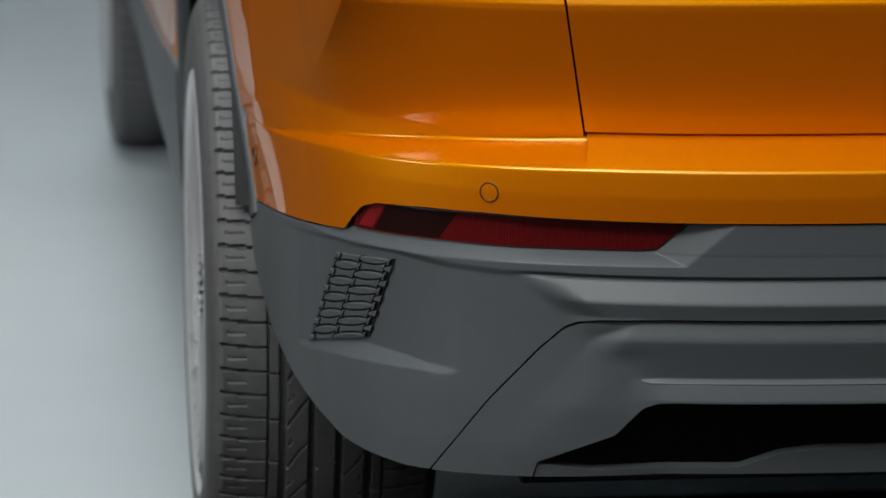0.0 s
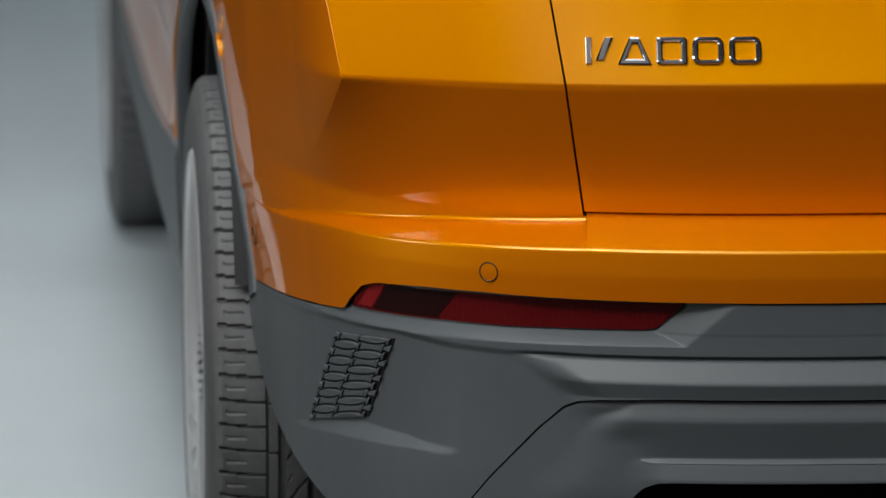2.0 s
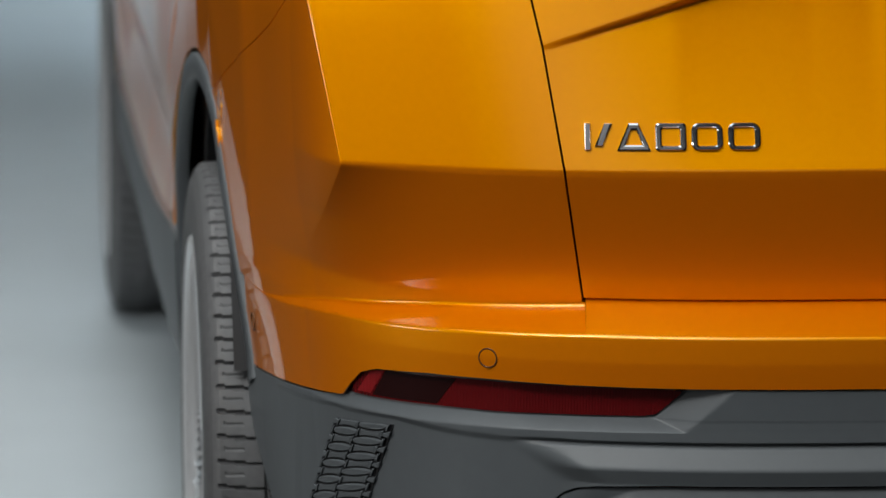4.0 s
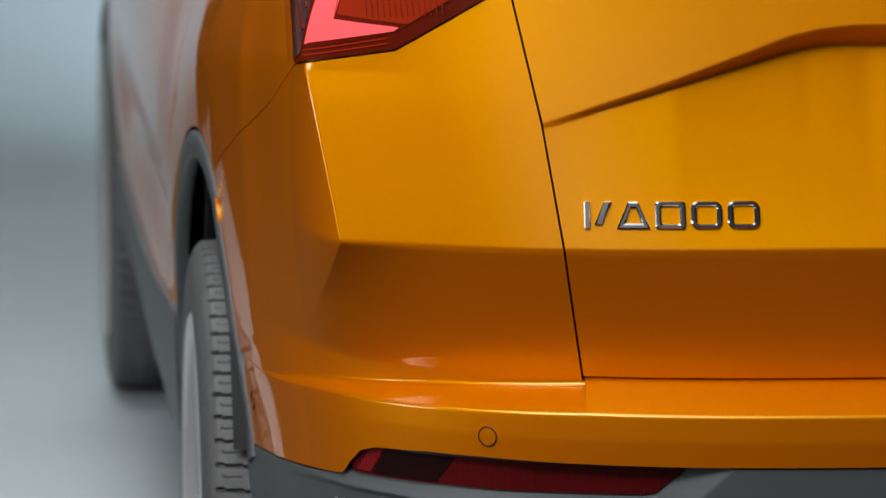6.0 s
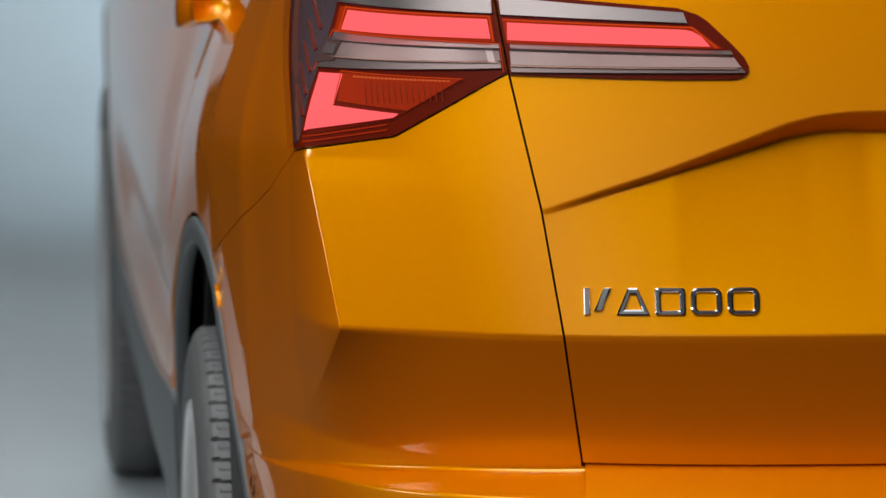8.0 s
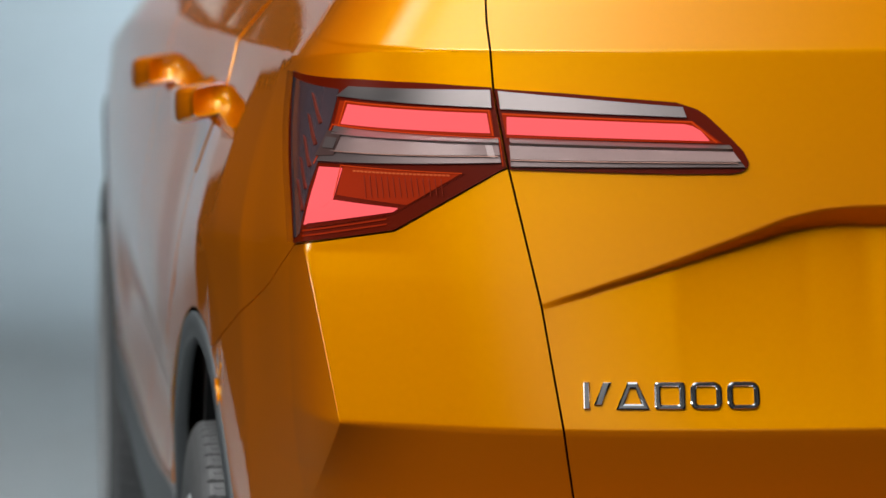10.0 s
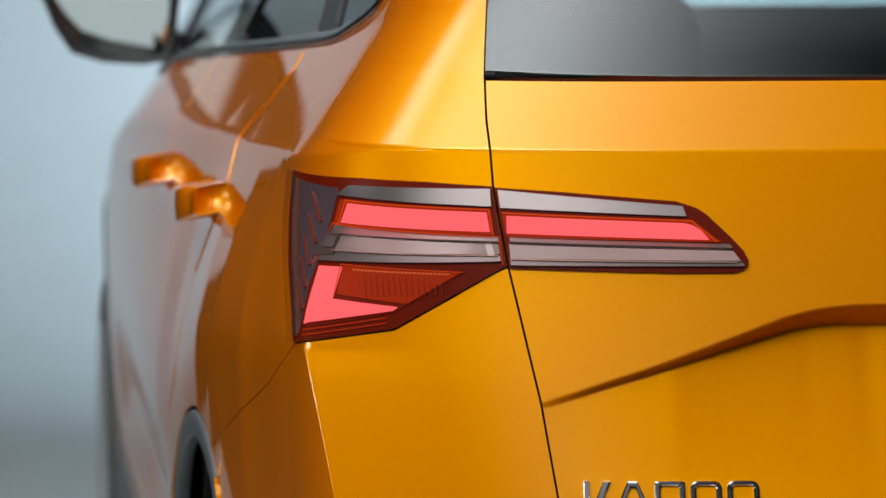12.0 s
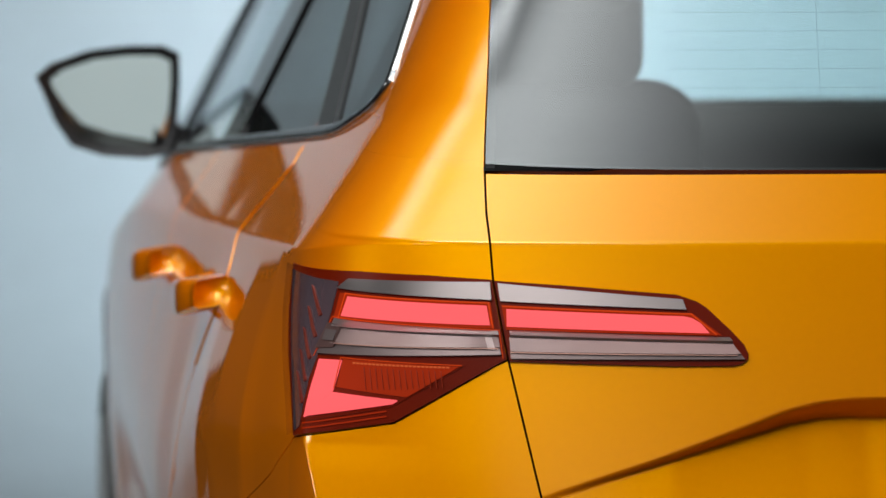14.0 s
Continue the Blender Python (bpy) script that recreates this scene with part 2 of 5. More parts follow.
def soft_row(table, z, wide=0.0014):
    return sum(wt * np.array([np.interp(z + o * wide, table[:, 0], table[:, k]) for k in (1, 2, 3)])
               for o, wt in ((-1.0, 0.2), (-0.5, 0.2), (0, 0.2), (0.5, 0.2), (1.0, 0.2)))


def crease_x(z):
    return np.interp(z, (0.66, 0.787, 0.868, 0.956, 1.0, 1.2), (0.785, 0.761, 0.776, 0.793, 0.784, 0.768))


# how sharply the body's corner is folded, by height
FOLD = np.array([(0.66, 0), (0.72, 0.35), (0.787, 1), (0.96, 1), (1.0, 0.85), (1.04, 0.5), (1.08, 0.15), (1.105, 0)])


def corner_crease(x, y, z):
    """Below the tail lamp the panel runs on flat to an upright crease at the body's corner."""
    fold, edge = np.interp(z, FOLD[:, 0], FOLD[:, 1], 0, 0), float(crease_x(z))
    if fold <= 0:
        return 0 * x
    k = int(np.argmax(x))
    at = lambda q: float(np.interp(q, x[:k + 1], y[:k + 1]))
    start = edge - 0.12
    slope = (at(start) - at(start - 0.005)) / 0.005
    bow = lambda q, v: v - at(start) - slope * (q - start)
    share = np.clip(bow(x, y) / bow(edge, at(edge)), 0, 1) * (x > start)
    share[np.arange(len(x)) > np.searchsorted(x[:k + 1], edge)] = 1
    near = np.clip((y[-1] - y) / 0.25, 0, 1)
    return -fold * bow(edge, at(edge)) * share * near * near * (3 - 2 * near)


THETA = np.linspace(0, math.pi / 2, 360)
SIDE_Y = np.linspace(0, 1, 160)[1:]


def plan_line(table, z):
    """x (positive), y and running length of the outline at the height z, from the tail's middle round the corner to the nose."""
    r, n, c = soft_row(table, z)
    y = r + c * (1 - np.abs(np.cos(THETA)) ** (2 / n))
    y[-1] = r + c
    x = half_width(y, z) * np.abs(np.sin(THETA)) ** (2 / n)
    if table is UPPER:
        y = y + corner_crease(x, y, z)
    y2 = y[-1] + (4.35 - y[-1]) * SIDE_Y
    x2 = half_width(y2, z)
    x, y = np.concatenate((x, x2)), np.concatenate((y, y2))
    s = np.concatenate(((0,), np.cumsum(np.hypot(np.diff(x), np.diff(y)))))
    return x, y, s


LINES = {}


def line_at(table, z):
    key = (len(table), round(float(z), 4))
    if key not in LINES:
        LINES[key] = plan_line(table, key[1])
    return LINES[key]


def s_of_x(table, x, z):
    px, py, ps = line_at(table, z)
    k = int(np.argmax(px[:361]))
    return float(np.interp(x, px[:k + 1], ps[:k + 1]))


def s_of_y(table, y, z):
    px, py, ps = line_at(table, z)
    return float(np.interp(y, py, ps))


def surf(table, s, z):
    """The point of the body's left half at the running length s and the height z."""
    px, py, ps = line_at(table, z)
    return np.array((-np.interp(s, ps, px), np.interp(s, ps, py), z))


def crease_s(z):
    return s_of_x(UPPER, float(crease_x(z)), z)

# ---- mesh helpers ----
def mesh_object(name, verts, faces, mat, parent=None, label="", smooth=True, mats=None, face_mats=None):
    me = bpy.data.meshes.new(name)
    me.from_pydata([tuple(map(float, v)) for v in verts], [], faces)
    for m in (mats or [mat]):
        me.materials.append(m)
    if face_mats is not None:
        me.polygons.foreach_set("material_index", face_mats)
    me.polygons.foreach_set("use_smooth", [smooth] * len(me.polygons))
    me.update()
    ob = new(name, me)
    if parent is not None:
        ob.parent = parent
        ob.matrix_parent_inverse = parent.matrix_world.inverted()
    if label:
        tagged(ob, label)
    return ob


def part(name, bm, mat, parent, label="", smooth=False):
    """One bmesh as one mesh object under a thing or a part."""
    me = bpy.data.meshes.new(name)
    bm.to_mesh(me)
    bm.free()
    me.materials.append(mat)
    me.polygons.foreach_set("use_smooth", [smooth] * len(me.polygons))
    ob = new(name, me)
    if parent is not None:
        ob.parent = parent
        ob.matrix_parent_inverse = parent.matrix_world.inverted()
    if label:
        tagged(ob, label)
    return ob


def grid_normals(p):
    du, dv = np.gradient(p, axis=0), np.gradient(p, axis=1)
    n = np.cross(du, dv)
    return n / np.maximum(np.linalg.norm(n, axis=2, keepdims=True), 1e-9)


def sheet(name, p, mat, parent, label="", out=0.0, thick=0.01, flip=False, mirror=False, smooth=True):
    """A panel from a grid of points p[i][j], moved out along its normals, with edges turned inwards by thick."""
    p = np.array(p, float)
    n = grid_normals(p) * (-1 if flip else 1)
    p = p + n * out
    if mirror:
        p, n = p * (-1, 1, 1), n * (-1, 1, 1)
    a, b = p.shape[:2]
    verts = list(p.reshape(-1, 3))
    turn = flip != mirror
    faces = []
    for i in range(a - 1):
        for j in range(b - 1):
            f = (i * b + j, (i + 1) * b + j, (i + 1) * b + j + 1, i * b + j + 1)
            faces.append(f[::-1] if turn else f)
    if thick > 0:
        ring = [(i, 0) for i in range(a)] + [(a - 1, j) for j in range(1, b)] + [(i, b - 1) for i in range(a - 2, -1, -1)] + [(0, j) for j in range(b - 2, 0, -1)]
        base = len(verts)
        for i, j in ring:
            verts.append(p[i, j])
        for i, j in ring:
            verts.append(p[i, j] - n[i, j] * thick)
        m = len(ring)
        for k in range(m):
            q = (base + k, base + (k + 1) % m, base + m + (k + 1) % m, base + m + k)
            faces.append(q if turn else q[::-1])
    return mesh_object(name, verts, faces, mat, parent, label, smooth)


def both(name, p, mat, parent, label="", **kw):
    return sheet(name, p, mat, parent, label, **kw), sheet(name, p, mat, parent, label, mirror=True, **kw)


def curve(*pts):
    a = np.array(pts, float)
    a = a[np.argsort(a[:, 0])]
    return lambda q: np.interp(q, a[:, 0], a[:, 1])


def height_in(lo, hi, v, crease=None):
    """The height at the share v between lo and hi; a quarter of the rows crowd round a crease."""
    if crease is None or not lo + 0.012 < crease < hi - 0.012:
        return lo + (hi - lo) * v
    below = 0.75 * (crease - lo) / (hi - lo)
    return float(np.interp(v, (0, below, below + 0.25, 1), (lo, crease - 0.006, crease + 0.006, hi)))


def region(table, s0, s1, zb, zt, nu, nv, shift=None, power=1.0, crease=None):
    """Points of the body between the running lengths s0(z) and s1(z) and the heights zb(s) and zt(s)."""
    rows = []
    for i in range(nu + 1):
        u = (i / nu) ** power
        row = []
        for j in range(nv + 1):
            v = j / nv
            s = 0.5 * (s0(0.6) + s1(0.6))
            for k in range(7):
                z = height_in(float(zb(s)), float(zt(s)), v, crease)
                s = (s if k else 0.0) * 0.35 + (0.65 if k else 1.0) * float(s0(z) + (s1(z) - s0(z)) * u)
            q = surf(table, s, z)
            if shift:
                q[1] += shift(q[0], z)
            row.append(q)
        rows.append(row)
    return np.array(rows[::-1])


def creased_region(table, s0, s1, zb, zt, n0, n1, nv, crease=None):
    """A region with one line of points along the upright crease at the body's corner."""
    a = region(table, s0, crease_s, zb, zt, n0, nv, power=0.6, crease=crease)
    b = region(table, crease_s, s1, zb, zt, n1, nv, power=1.7, crease=crease)
    return np.concatenate((b, a[1:]))


def columns(table, s0, s1, zb, zt, nu, nv, shift=None):
    """Points of the body in upright columns from s0 to s1, between zb(s) and zt(s)."""
    rows = []
    for s in np.linspace(s1, s0, nu + 1):
        lo, hi = float(zb(s)), float(zt(s))
        row = []
        for z in np.linspace(lo, hi, nv + 1):
            q = surf(table, s, z)
            if shift:
                q[1] += shift(q[0], float(z))
            row.append(q)
        rows.append(row)
    return np.array(rows)


def side_region(y0, y1, zb, zt, nu, nv):
    """Points of the flank between y0(z), y1(z) and the heights zb(y), zt(y)."""
    rows = []
    for i in range(nu + 1):
        row = []
        for j in range(nv + 1):
            y = 0.5 * (y0(0.7) + y1(0.7))
            for _ in range(4):
                z = float(zb(y) + (zt(y) - zb(y)) * j / nv)
                y = float(y0(z) + (y1(z) - y0(z)) * i / nu)
            row.append((-float(half_width(y, z)), y, z))
        rows.append(row)
    return np.array(rows[::-1])


def lathe(profile, steps, axis_x=0.0):
    """Faces and points of a turned solid about the x axis; profile: (x, radius)."""
    verts, faces = [], []
    m = len(profile)
    for k in range(steps):
        a = 2 * math.pi * k / steps
        for x, r in profile:
            verts.append((x + axis_x, r * math.cos(a), r * math.sin(a)))
    for k in range(steps):
        for j in range(m - 1):
            k2 = (k + 1) % steps
            faces.append((k * m + j, k * m + j + 1, k2 * m + j + 1, k2 * m + j))
    return verts, faces


def box_bm(size, centre=(0, 0, 0), bevel=0.0, segments=2, m=None):
    bm = bmesh.new()
    bmesh.ops.create_cube(bm, size=1, matrix=Matrix.Translation(centre) @ Matrix.Diagonal((*size, 1)))
    if bevel > 0:
        bmesh.ops.bevel(bm, geom=bm.edges[:], offset=bevel, segments=segments, affect="EDGES", profile=0.5)
    if m is not None:
        bmesh.ops.transform(bm, matrix=m, verts=bm.verts)
    return bm

# ---- the studio ----
def sweep():
    """Pale paper-white sweep: floor that curves up into the backdrop, one sheet with a rounded front corner."""
    prof = [(y, 0.003) for y in np.linspace(1.12, 6.6, 31)]
    prof += [(6.6 + 2.6 * math.sin(a), 2.603 - 2.6 * math.cos(a)) for a in np.linspace(0.06, math.pi / 2, 24)] + [(9.2, 3.6), (9.2, 5.0)]
    verts = [(x, y, z) for y, z in prof for x in np.linspace(-1.1 - 0.75 * math.sqrt(1 - max((3.32 - y) / 2.2, 0) ** 2), 5.0, 13)]
    faces = [(i * 13 + j, i * 13 + j + 1, (i + 1) * 13 + j + 1, (i + 1) * 13 + j) for i in range(len(prof) - 1) for j in range(12)]
    return tagged(mesh_object("backdrop", verts, faces, FLOOR), "pale grey studio sweep curving up behind the car", "backdrop", kind="structure")


sweep()
tagged(part("floor", box_bm((18.4, 18.8, 0.2), (0, 0.1, -0.1)), BLACKFLOOR, None), "studio floor round the pale sweep, blackened in place of shade", "floor", kind="structure")
for nm, size, at in (("wall_west", (0.2, 18.4, 5.2), (-9.1, 0.1, 2.6)), ("wall_east", (0.2, 18.4, 5.2), (9.1, 0.1, 2.6)), ("wall_south", (18.4, 0.2, 5.2), (0, -9.1, 2.6)), ("wall_north", (18.4, 0.2, 5.2), (0, 9.5, 2.6))):
    tagged(part(nm, box_bm(size, at), DARKWALL, None), "dark unlit studio wall", "wall", kind="structure")
tagged(part("ceiling", box_bm((18.4, 18.8, 0.2), (0, 0.2, 5.3)), DARKWALL, None), "dark studio ceiling", "ceiling", kind="structure")

# ---- the car ----
car = tagged(new("car"), "orange metallic SUV with grey plastic cladding and lit tail lamps", "car")
LABEL_PAINT, LABEL_GREY = "orange metallic paint", "matt grey plastic"

GATE = curve((0.62, 0.520), (0.654, 0.526), (0.776, 0.547), (0.910, 0.568), (1.042, 0.597), (1.119, 0.610), (1.182, 0.6135), (1.224, 0.612), (1.332, 0.604), (1.385, 0.603), (1.55, 0.60))
REC_Z = curve((-0.58, 0.904), (-0.568, 0.908), (-0.436, 0.951), (-0.32, 0.993), (-0.29, 1.000), (-0.26, 1.003), (0, 1.005))
REC_D = curve((-0.575, 0.0), (-0.54, 0.003), (-0.436, 0.010), (-0.30, 0.030), (-0.24, 0.036), (0, 0.040))


def plate_recess(x, z):
    """The number plate's hollow in the tailgate: an overhanging edge, then a slow way back out to the crease below."""
    x = -abs(x)
    d, t = float(REC_D(x)), float(REC_Z(x)) - z
    if t <= 0 or z < 0.79 or d <= 0:
        return 0.0
    fall = float(REC_Z(x)) - 0.792
    return d * min(t / max(d * 0.62, 0.003), 1) * max(1 - t / fall, 0)


def full_grid(table, zs, xs_of_z, nu, shift=None):
    rows = []
    for i in range(nu + 1):
        u = -1 + 2 * i / nu
        row = []
        for z in zs:
            z = float(z)
            s = u * float(xs_of_z(z))
            q = surf(table, abs(s), z)
            if shift:
                q[1] += shift(q[0], z)
            row.append((q[0] if u < 0 else -q[0], q[1], q[2]))
        rows.append(row)
    return np.array(rows)


def rear_shell():
    """Primed inner skin that shows in the gaps between panels."""
    zs = np.linspace(0.36, 1.22, 40)
    ss = np.linspace(0, 1.3, 50)
    for name in ("body_shell",):
        p = np.array([[surf(UPPER, s, z) + np.array((0.03 if s > 0.75 else 0, 0.07 if s < 0.5 else 0.03 if s < 1 else 0, 0)) + (np.array((0, 0.03, 0)) if z < 0.66 else 0) for z in zs] for s in ss])
        both(name, p, UNDERCOAT, car, "dark orange-brown inner body behind the panel gaps", thick=0)


GAP = 0.0012
tail_zs = np.concatenate((np.linspace(0.655, 0.778, 26), np.linspace(0.780, 0.794, 15), np.linspace(0.798, 1.14, 170), np.linspace(1.143, 1.168, 26), np.linspace(1.172, 1.219, 14)))
gate_panel = sheet("tailgate", full_grid(UPPER, tail_zs, lambda z: GATE(z) - GAP, 190, plate_recess), PAINT, car, LABEL_PAINT, thick=0.018)
WIN_Z = curve((0, 1.2225), (0.212, 1.222), (0.42, 1.2235), (0.533, 1.2255), (0.612, 1.2285))


def rear_glass():
    rows = []
    for i in range(61):
        u = -1 + 2 * i / 60
        row = []
        for v in np.linspace(0, 1, 24):
            z = float(WIN_Z(abs(u) * 0.61)) + (1.50 - 1.2225) * v
            q = surf(UPPER, abs(u) * (float(GATE(z)) - GAP), z)
            row.append((q[0] if u < 0 else -q[0], q[1] + 0.004, q[2]))
        rows.append(row)
    g = sheet("rear_window", np.array(rows), REARGLASS, gate_panel, "tinted rear window glass", thick=0)
    g.visible_shadow = False
    frame_pts = [[surf(UPPER, (float(GATE(z)) - GAP - w), z) + np.array((0, 0.0075, 0)) for z in np.linspace(1.224, 1.5, 20)] for w in (0.0, 0.005, 0.01)]
    both("window_border", frame_pts, DARK, gate_panel, "black printed glass border", thick=0)
    bot = [[np.array((sx * q[0], q[1] + 0.0075, q[2])) for q in (surf(UPPER, abs(x), float(WIN_Z(abs(x))) + dz),) for sx in ((1 if x < 0 else -1),)][0] for x in np.linspace(-0.60, 0.60, 41) for dz in (0.0, 0.0022)]
    sheet("window_border", np.array(bot).reshape(41, 2, 3), DARK, gate_panel, "black printed glass border", thick=0)


def heater_wires():
    """Fine heating wires on the rear glass, with one upright lead."""
    for k in range(11):
        z = 1.2835 + 0.0185 * k
        rows = []
        for x in np.linspace(-0.42, 0.42, 41):
            q = [surf(UPPER, abs(x), z + d) for d in (-0.00014, 0.00014)]
            rows.append([np.array((a[0] if x < 0 else -a[0], a[1] + 0.0052, a[2])) for a in q])
        sheet("heater_wire", rows, WIRE, gate_panel, "", thick=0)
    rows = [[np.array((x - 0.075 * (1.34 - z), surf(UPPER, 0.26, z)[1] + 0.0052, z)) for z in np.linspace(1.2835, 1.4685, 20)] for x in (-0.2632, -0.2628)]
    sheet("heater_wire", rows, WIRE, gate_panel, "", thick=0)


rear_shell()
rear_glass()
heater_wires()

# bumper, upper painted part: from the tailgate's edge round the corner to the wheel arch
SEAM = curve((0.0, 1.041), (0.601, 1.041), (0.657, 1.009), (0.715, 0.977), (0.843, 0.956), (0.848, 0.956), (0.981, 0.901), (1.117, 0.859), (1.276, 0.812), (1.5, 0.74))


def arch_y(z):
    return AXLE_REAR + float(np.interp(min(z, 0.775) - WHEEL_Z, ARCH_DZ[:88], ARCH_DY[:88])) + 0.014 * min(max((z - 0.70) / 0.03, 0), 1)


def arch_s(table):
    return lambda z: s_of_y(table, arch_y(z), z)


# the shelf of the bumper: height of its front edge by the bumper's running length, and of the line where it meets the body above
SHELF_EDGE = curve((0.0, 0.627), (0.53, 0.627), (0.672, 0.6238), (0.832, 0.6187), (0.92, 0.611), (0.9925, 0.6035), (1.065, 0.5985), (1.25, 0.594))
SHELF_TOP = curve((0.0, 0.6464), (0.523, 0.6464), (0.663, 0.640), (0.814, 0.6260), (0.90, 0.614), (0.9464, 0.6068), (1.01, 0.5990), (1.25, 0.594))
ACROSS = curve((0.0, 0.0), (0.53, 0.523), (0.672, 0.663), (0.832, 0.814), (0.9925, 0.9464), (1.065, 1.01))
corner = creased_region(UPPER, lambda z: GATE(z) + GAP, arch_s(UPPER), lambda s: float(SHELF_TOP(s)) - (0.004 if s < 0.98 else 0.0), lambda s: SEAM(s) - 0.0007, 110, 80, 128, crease=0.787)
both("bumper_corner", corner, PAINT, car, LABEL_PAINT, thick=0.003)
S_OVER_Y = s_of_y(UPPER, 0.88, 0.80) - 0.88


def quarter_foot(s):
    """Lower edge of the quarter panel: the seam over the bumper, then the wheel opening."""
    y = s - S_OVER_Y
    arch = WHEEL_Z + arch_top(y - AXLE_REAR) + 0.004 if y > 0.6 else 0.0
    return max(float(SEAM(s)) + 0.0007, arch if y > 0.70 else 0.0) if y < 0.80 else max(arch, 0.56)


REAR_EDGE = curve((0.40, 1.36), (0.70, 1.323), (0.80, 1.213), (0.92, 1.123), (1.0, 1.045), (1.05, 1.043), (1.085, 1.085), (1.106, 1.079), (1.14, 1.033), (1.175, 1.005), (1.205, 1.033), (1.3, 1.1))
quarter = region(UPPER, lambda z: GATE(z) + GAP, lambda z: s_of_y(UPPER, float(float(REAR_EDGE(z)) - 0.004), z),
                 quarter_foot, lambda s: np.interp(s, (0.60, 0.95, 1.2, 1.6, 2.0), (1.232, 1.232, 1.232, 1.215, 1.20)), 130, 150, crease=1.155)
both("quarter_panel", quarter, PAINT, car, LABEL_PAINT, thick=0.003)
pillar = region(UPPER, lambda z: GATE(z) + GAP, lambda z: s_of_y(UPPER, float(np.interp(z, (1.232, 1.255, 1.275, 1.295, 1.305, 1.332, 1.3775, 1.5), (0.73, 0.60, 0.53, 0.507, 0.508, 0.553, 0.627, 0.82))), z), lambda s: np.full_like(s, 1.2321) if hasattr(s, "shape") else 1.2321, lambda s: 1.52, 50, 40)
both("rear_pillar", pillar, PAINT, car, LABEL_PAINT, thick=0.012)

SEAM_LOW = curve((0.0, 0.574), (0.423, 0.574), (0.552, 0.575), (0.635, 0.576), (0.70, 0.575), (0.768, 0.570), (0.792, 0.563), (0.811, 0.547), (0.825, 0.533), (0.878, 0.527), (0.961, 0.519), (1.046, 0.511), (1.13, 0.503), (1.4, 0.48))


def bumper_band(ss, middle):
    """Points of the painted bumper: the upright face, a tight rounded edge, and the shelf that runs in under the body."""
    rows = []
    for q in ss:
        lo, edge = float(SEAM_LOW(q)) + 0.001, float(SHELF_EDGE(q))
        face = [surf(BUMPER, q, z) for z in np.linspace(lo, edge - 0.003, 18)]
        tip = surf(BUMPER, q, edge)
        if q < 1.06:
            back = surf(UPPER, float(ACROSS(q)), float(SHELF_TOP(ACROSS(q))) + (0.0052 if middle else 0.0))
        else:
            back = tip + np.array((0.0, 0.004, 0.0006))
        way = back - tip
        reach = np.linalg.norm(way)
        way = way / max(reach, 1e-6)
        start = tip + way * min(0.003, reach * 0.4)
        bend = [face[-1] * (1 - t) ** 2 + tip * 2 * t * (1 - t) + start * t * t for t in np.linspace(0, 1, 7)[1:]]
        shelf = [start + (back + way * 0.012 - start) * t for t in np.linspace(0, 1, 14)[1:]]
        rows.append(face + bend + shelf)
    return np.array(rows[::-1])


BAND_END = arch_s(BUMPER)(0.56)
bumper = both("rear_bumper", bumper_band(np.linspace(0, 0.5300, 60), True), PAINT, car, LABEL_PAINT, thick=0.002)
bumper_end = [sheet("bumper_end", bumper_band(np.linspace(0.5300, BAND_END, 150), False), PAINT, bumper[k], LABEL_PAINT, thick=0.002, mirror=k == 1) for k in (0, 1)]



def shelf_fillet():
    """The small rounding where the shelf turns up into the corner panel."""
    rows = []
    for q in np.linspace(0.5305, 0.985, 70):
        u = float(ACROSS(q))
        top, foot = surf(UPPER, u, float(SHELF_TOP(u)) + 0.0035), surf(UPPER, u, float(SHELF_TOP(u)))
        way = surf(BUMPER, q, float(SHELF_EDGE(q))) - foot
        reach = np.linalg.norm(way)
        low = foot + way / reach * min(0.0045, 0.5 * reach)
        rows.append([top * (1 - t) ** 2 + foot * 2 * t * (1 - t) + low * t * t + np.array((0, -0.0006, 0.0002)) for t in np.linspace(0, 1, 7)])
    for k in (0, 1):
        sheet("shelf_fillet", rows[::-1], PAINT, bumper[k], LABEL_PAINT, thick=0.0, mirror=k == 1, flip=True)


shelf_fillet()

# lower bumper: grey plastic with stepped facets in the middle
FACET_MID = curve((0.26, 0.12), (0.29, 0.085), (0.33, 0.040), (0.36, 0.012), (0.392, 0.004), (0.409, 0.008), (0.413, 0.013), (0.453, 0.0), (0.458, 0.0007), (0.4735, 0.005), (0.4765, 0.0055), (0.492, 0.0), (0.495, 0.001), (0.5135, 0.0115), (0.5165, 0.021), (0.5185, 0.015), (0.54, 0.014), (0.572, 0.006), (0.6, 0.0))
DIFF_TOP = curve((0.0, 0.475), (0.45, 0.475), (0.515, 0.4725), (0.535, 0.469), (0.551, 0.462), (0.575, 0.44), (0.629, 0.381), (0.697, 0.294), (0.73, 0.25))
JOINT_X = curve((0.25, 0.73), (0.294, 0.697), (0.381, 0.629), (0.44, 0.575), (0.462, 0.555), (0.475, 0.545))
GROOVE = curve((-0.84, 0.497), (-0.796, 0.509), (-0.758, 0.521), (-0.706, 0.524), (-0.653, 0.518), (-0.6, 0.516), (0, 0.516))
HOLLOW_Z = curve((-0.80, 0.380), (-0.7862, 0.3817), (-0.7559, 0.3939), (-0.7306, 0.3985), (-0.6943, 0.4019), (-0.6439, 0.4034))
HOLLOW_D = curve((-0.792, 0.0), (-0.786, 0.007), (-0.7559, 0.0165), (-0.7306, 0.0205), (-0.6943, 0.0135), (-0.6439, 0.0))
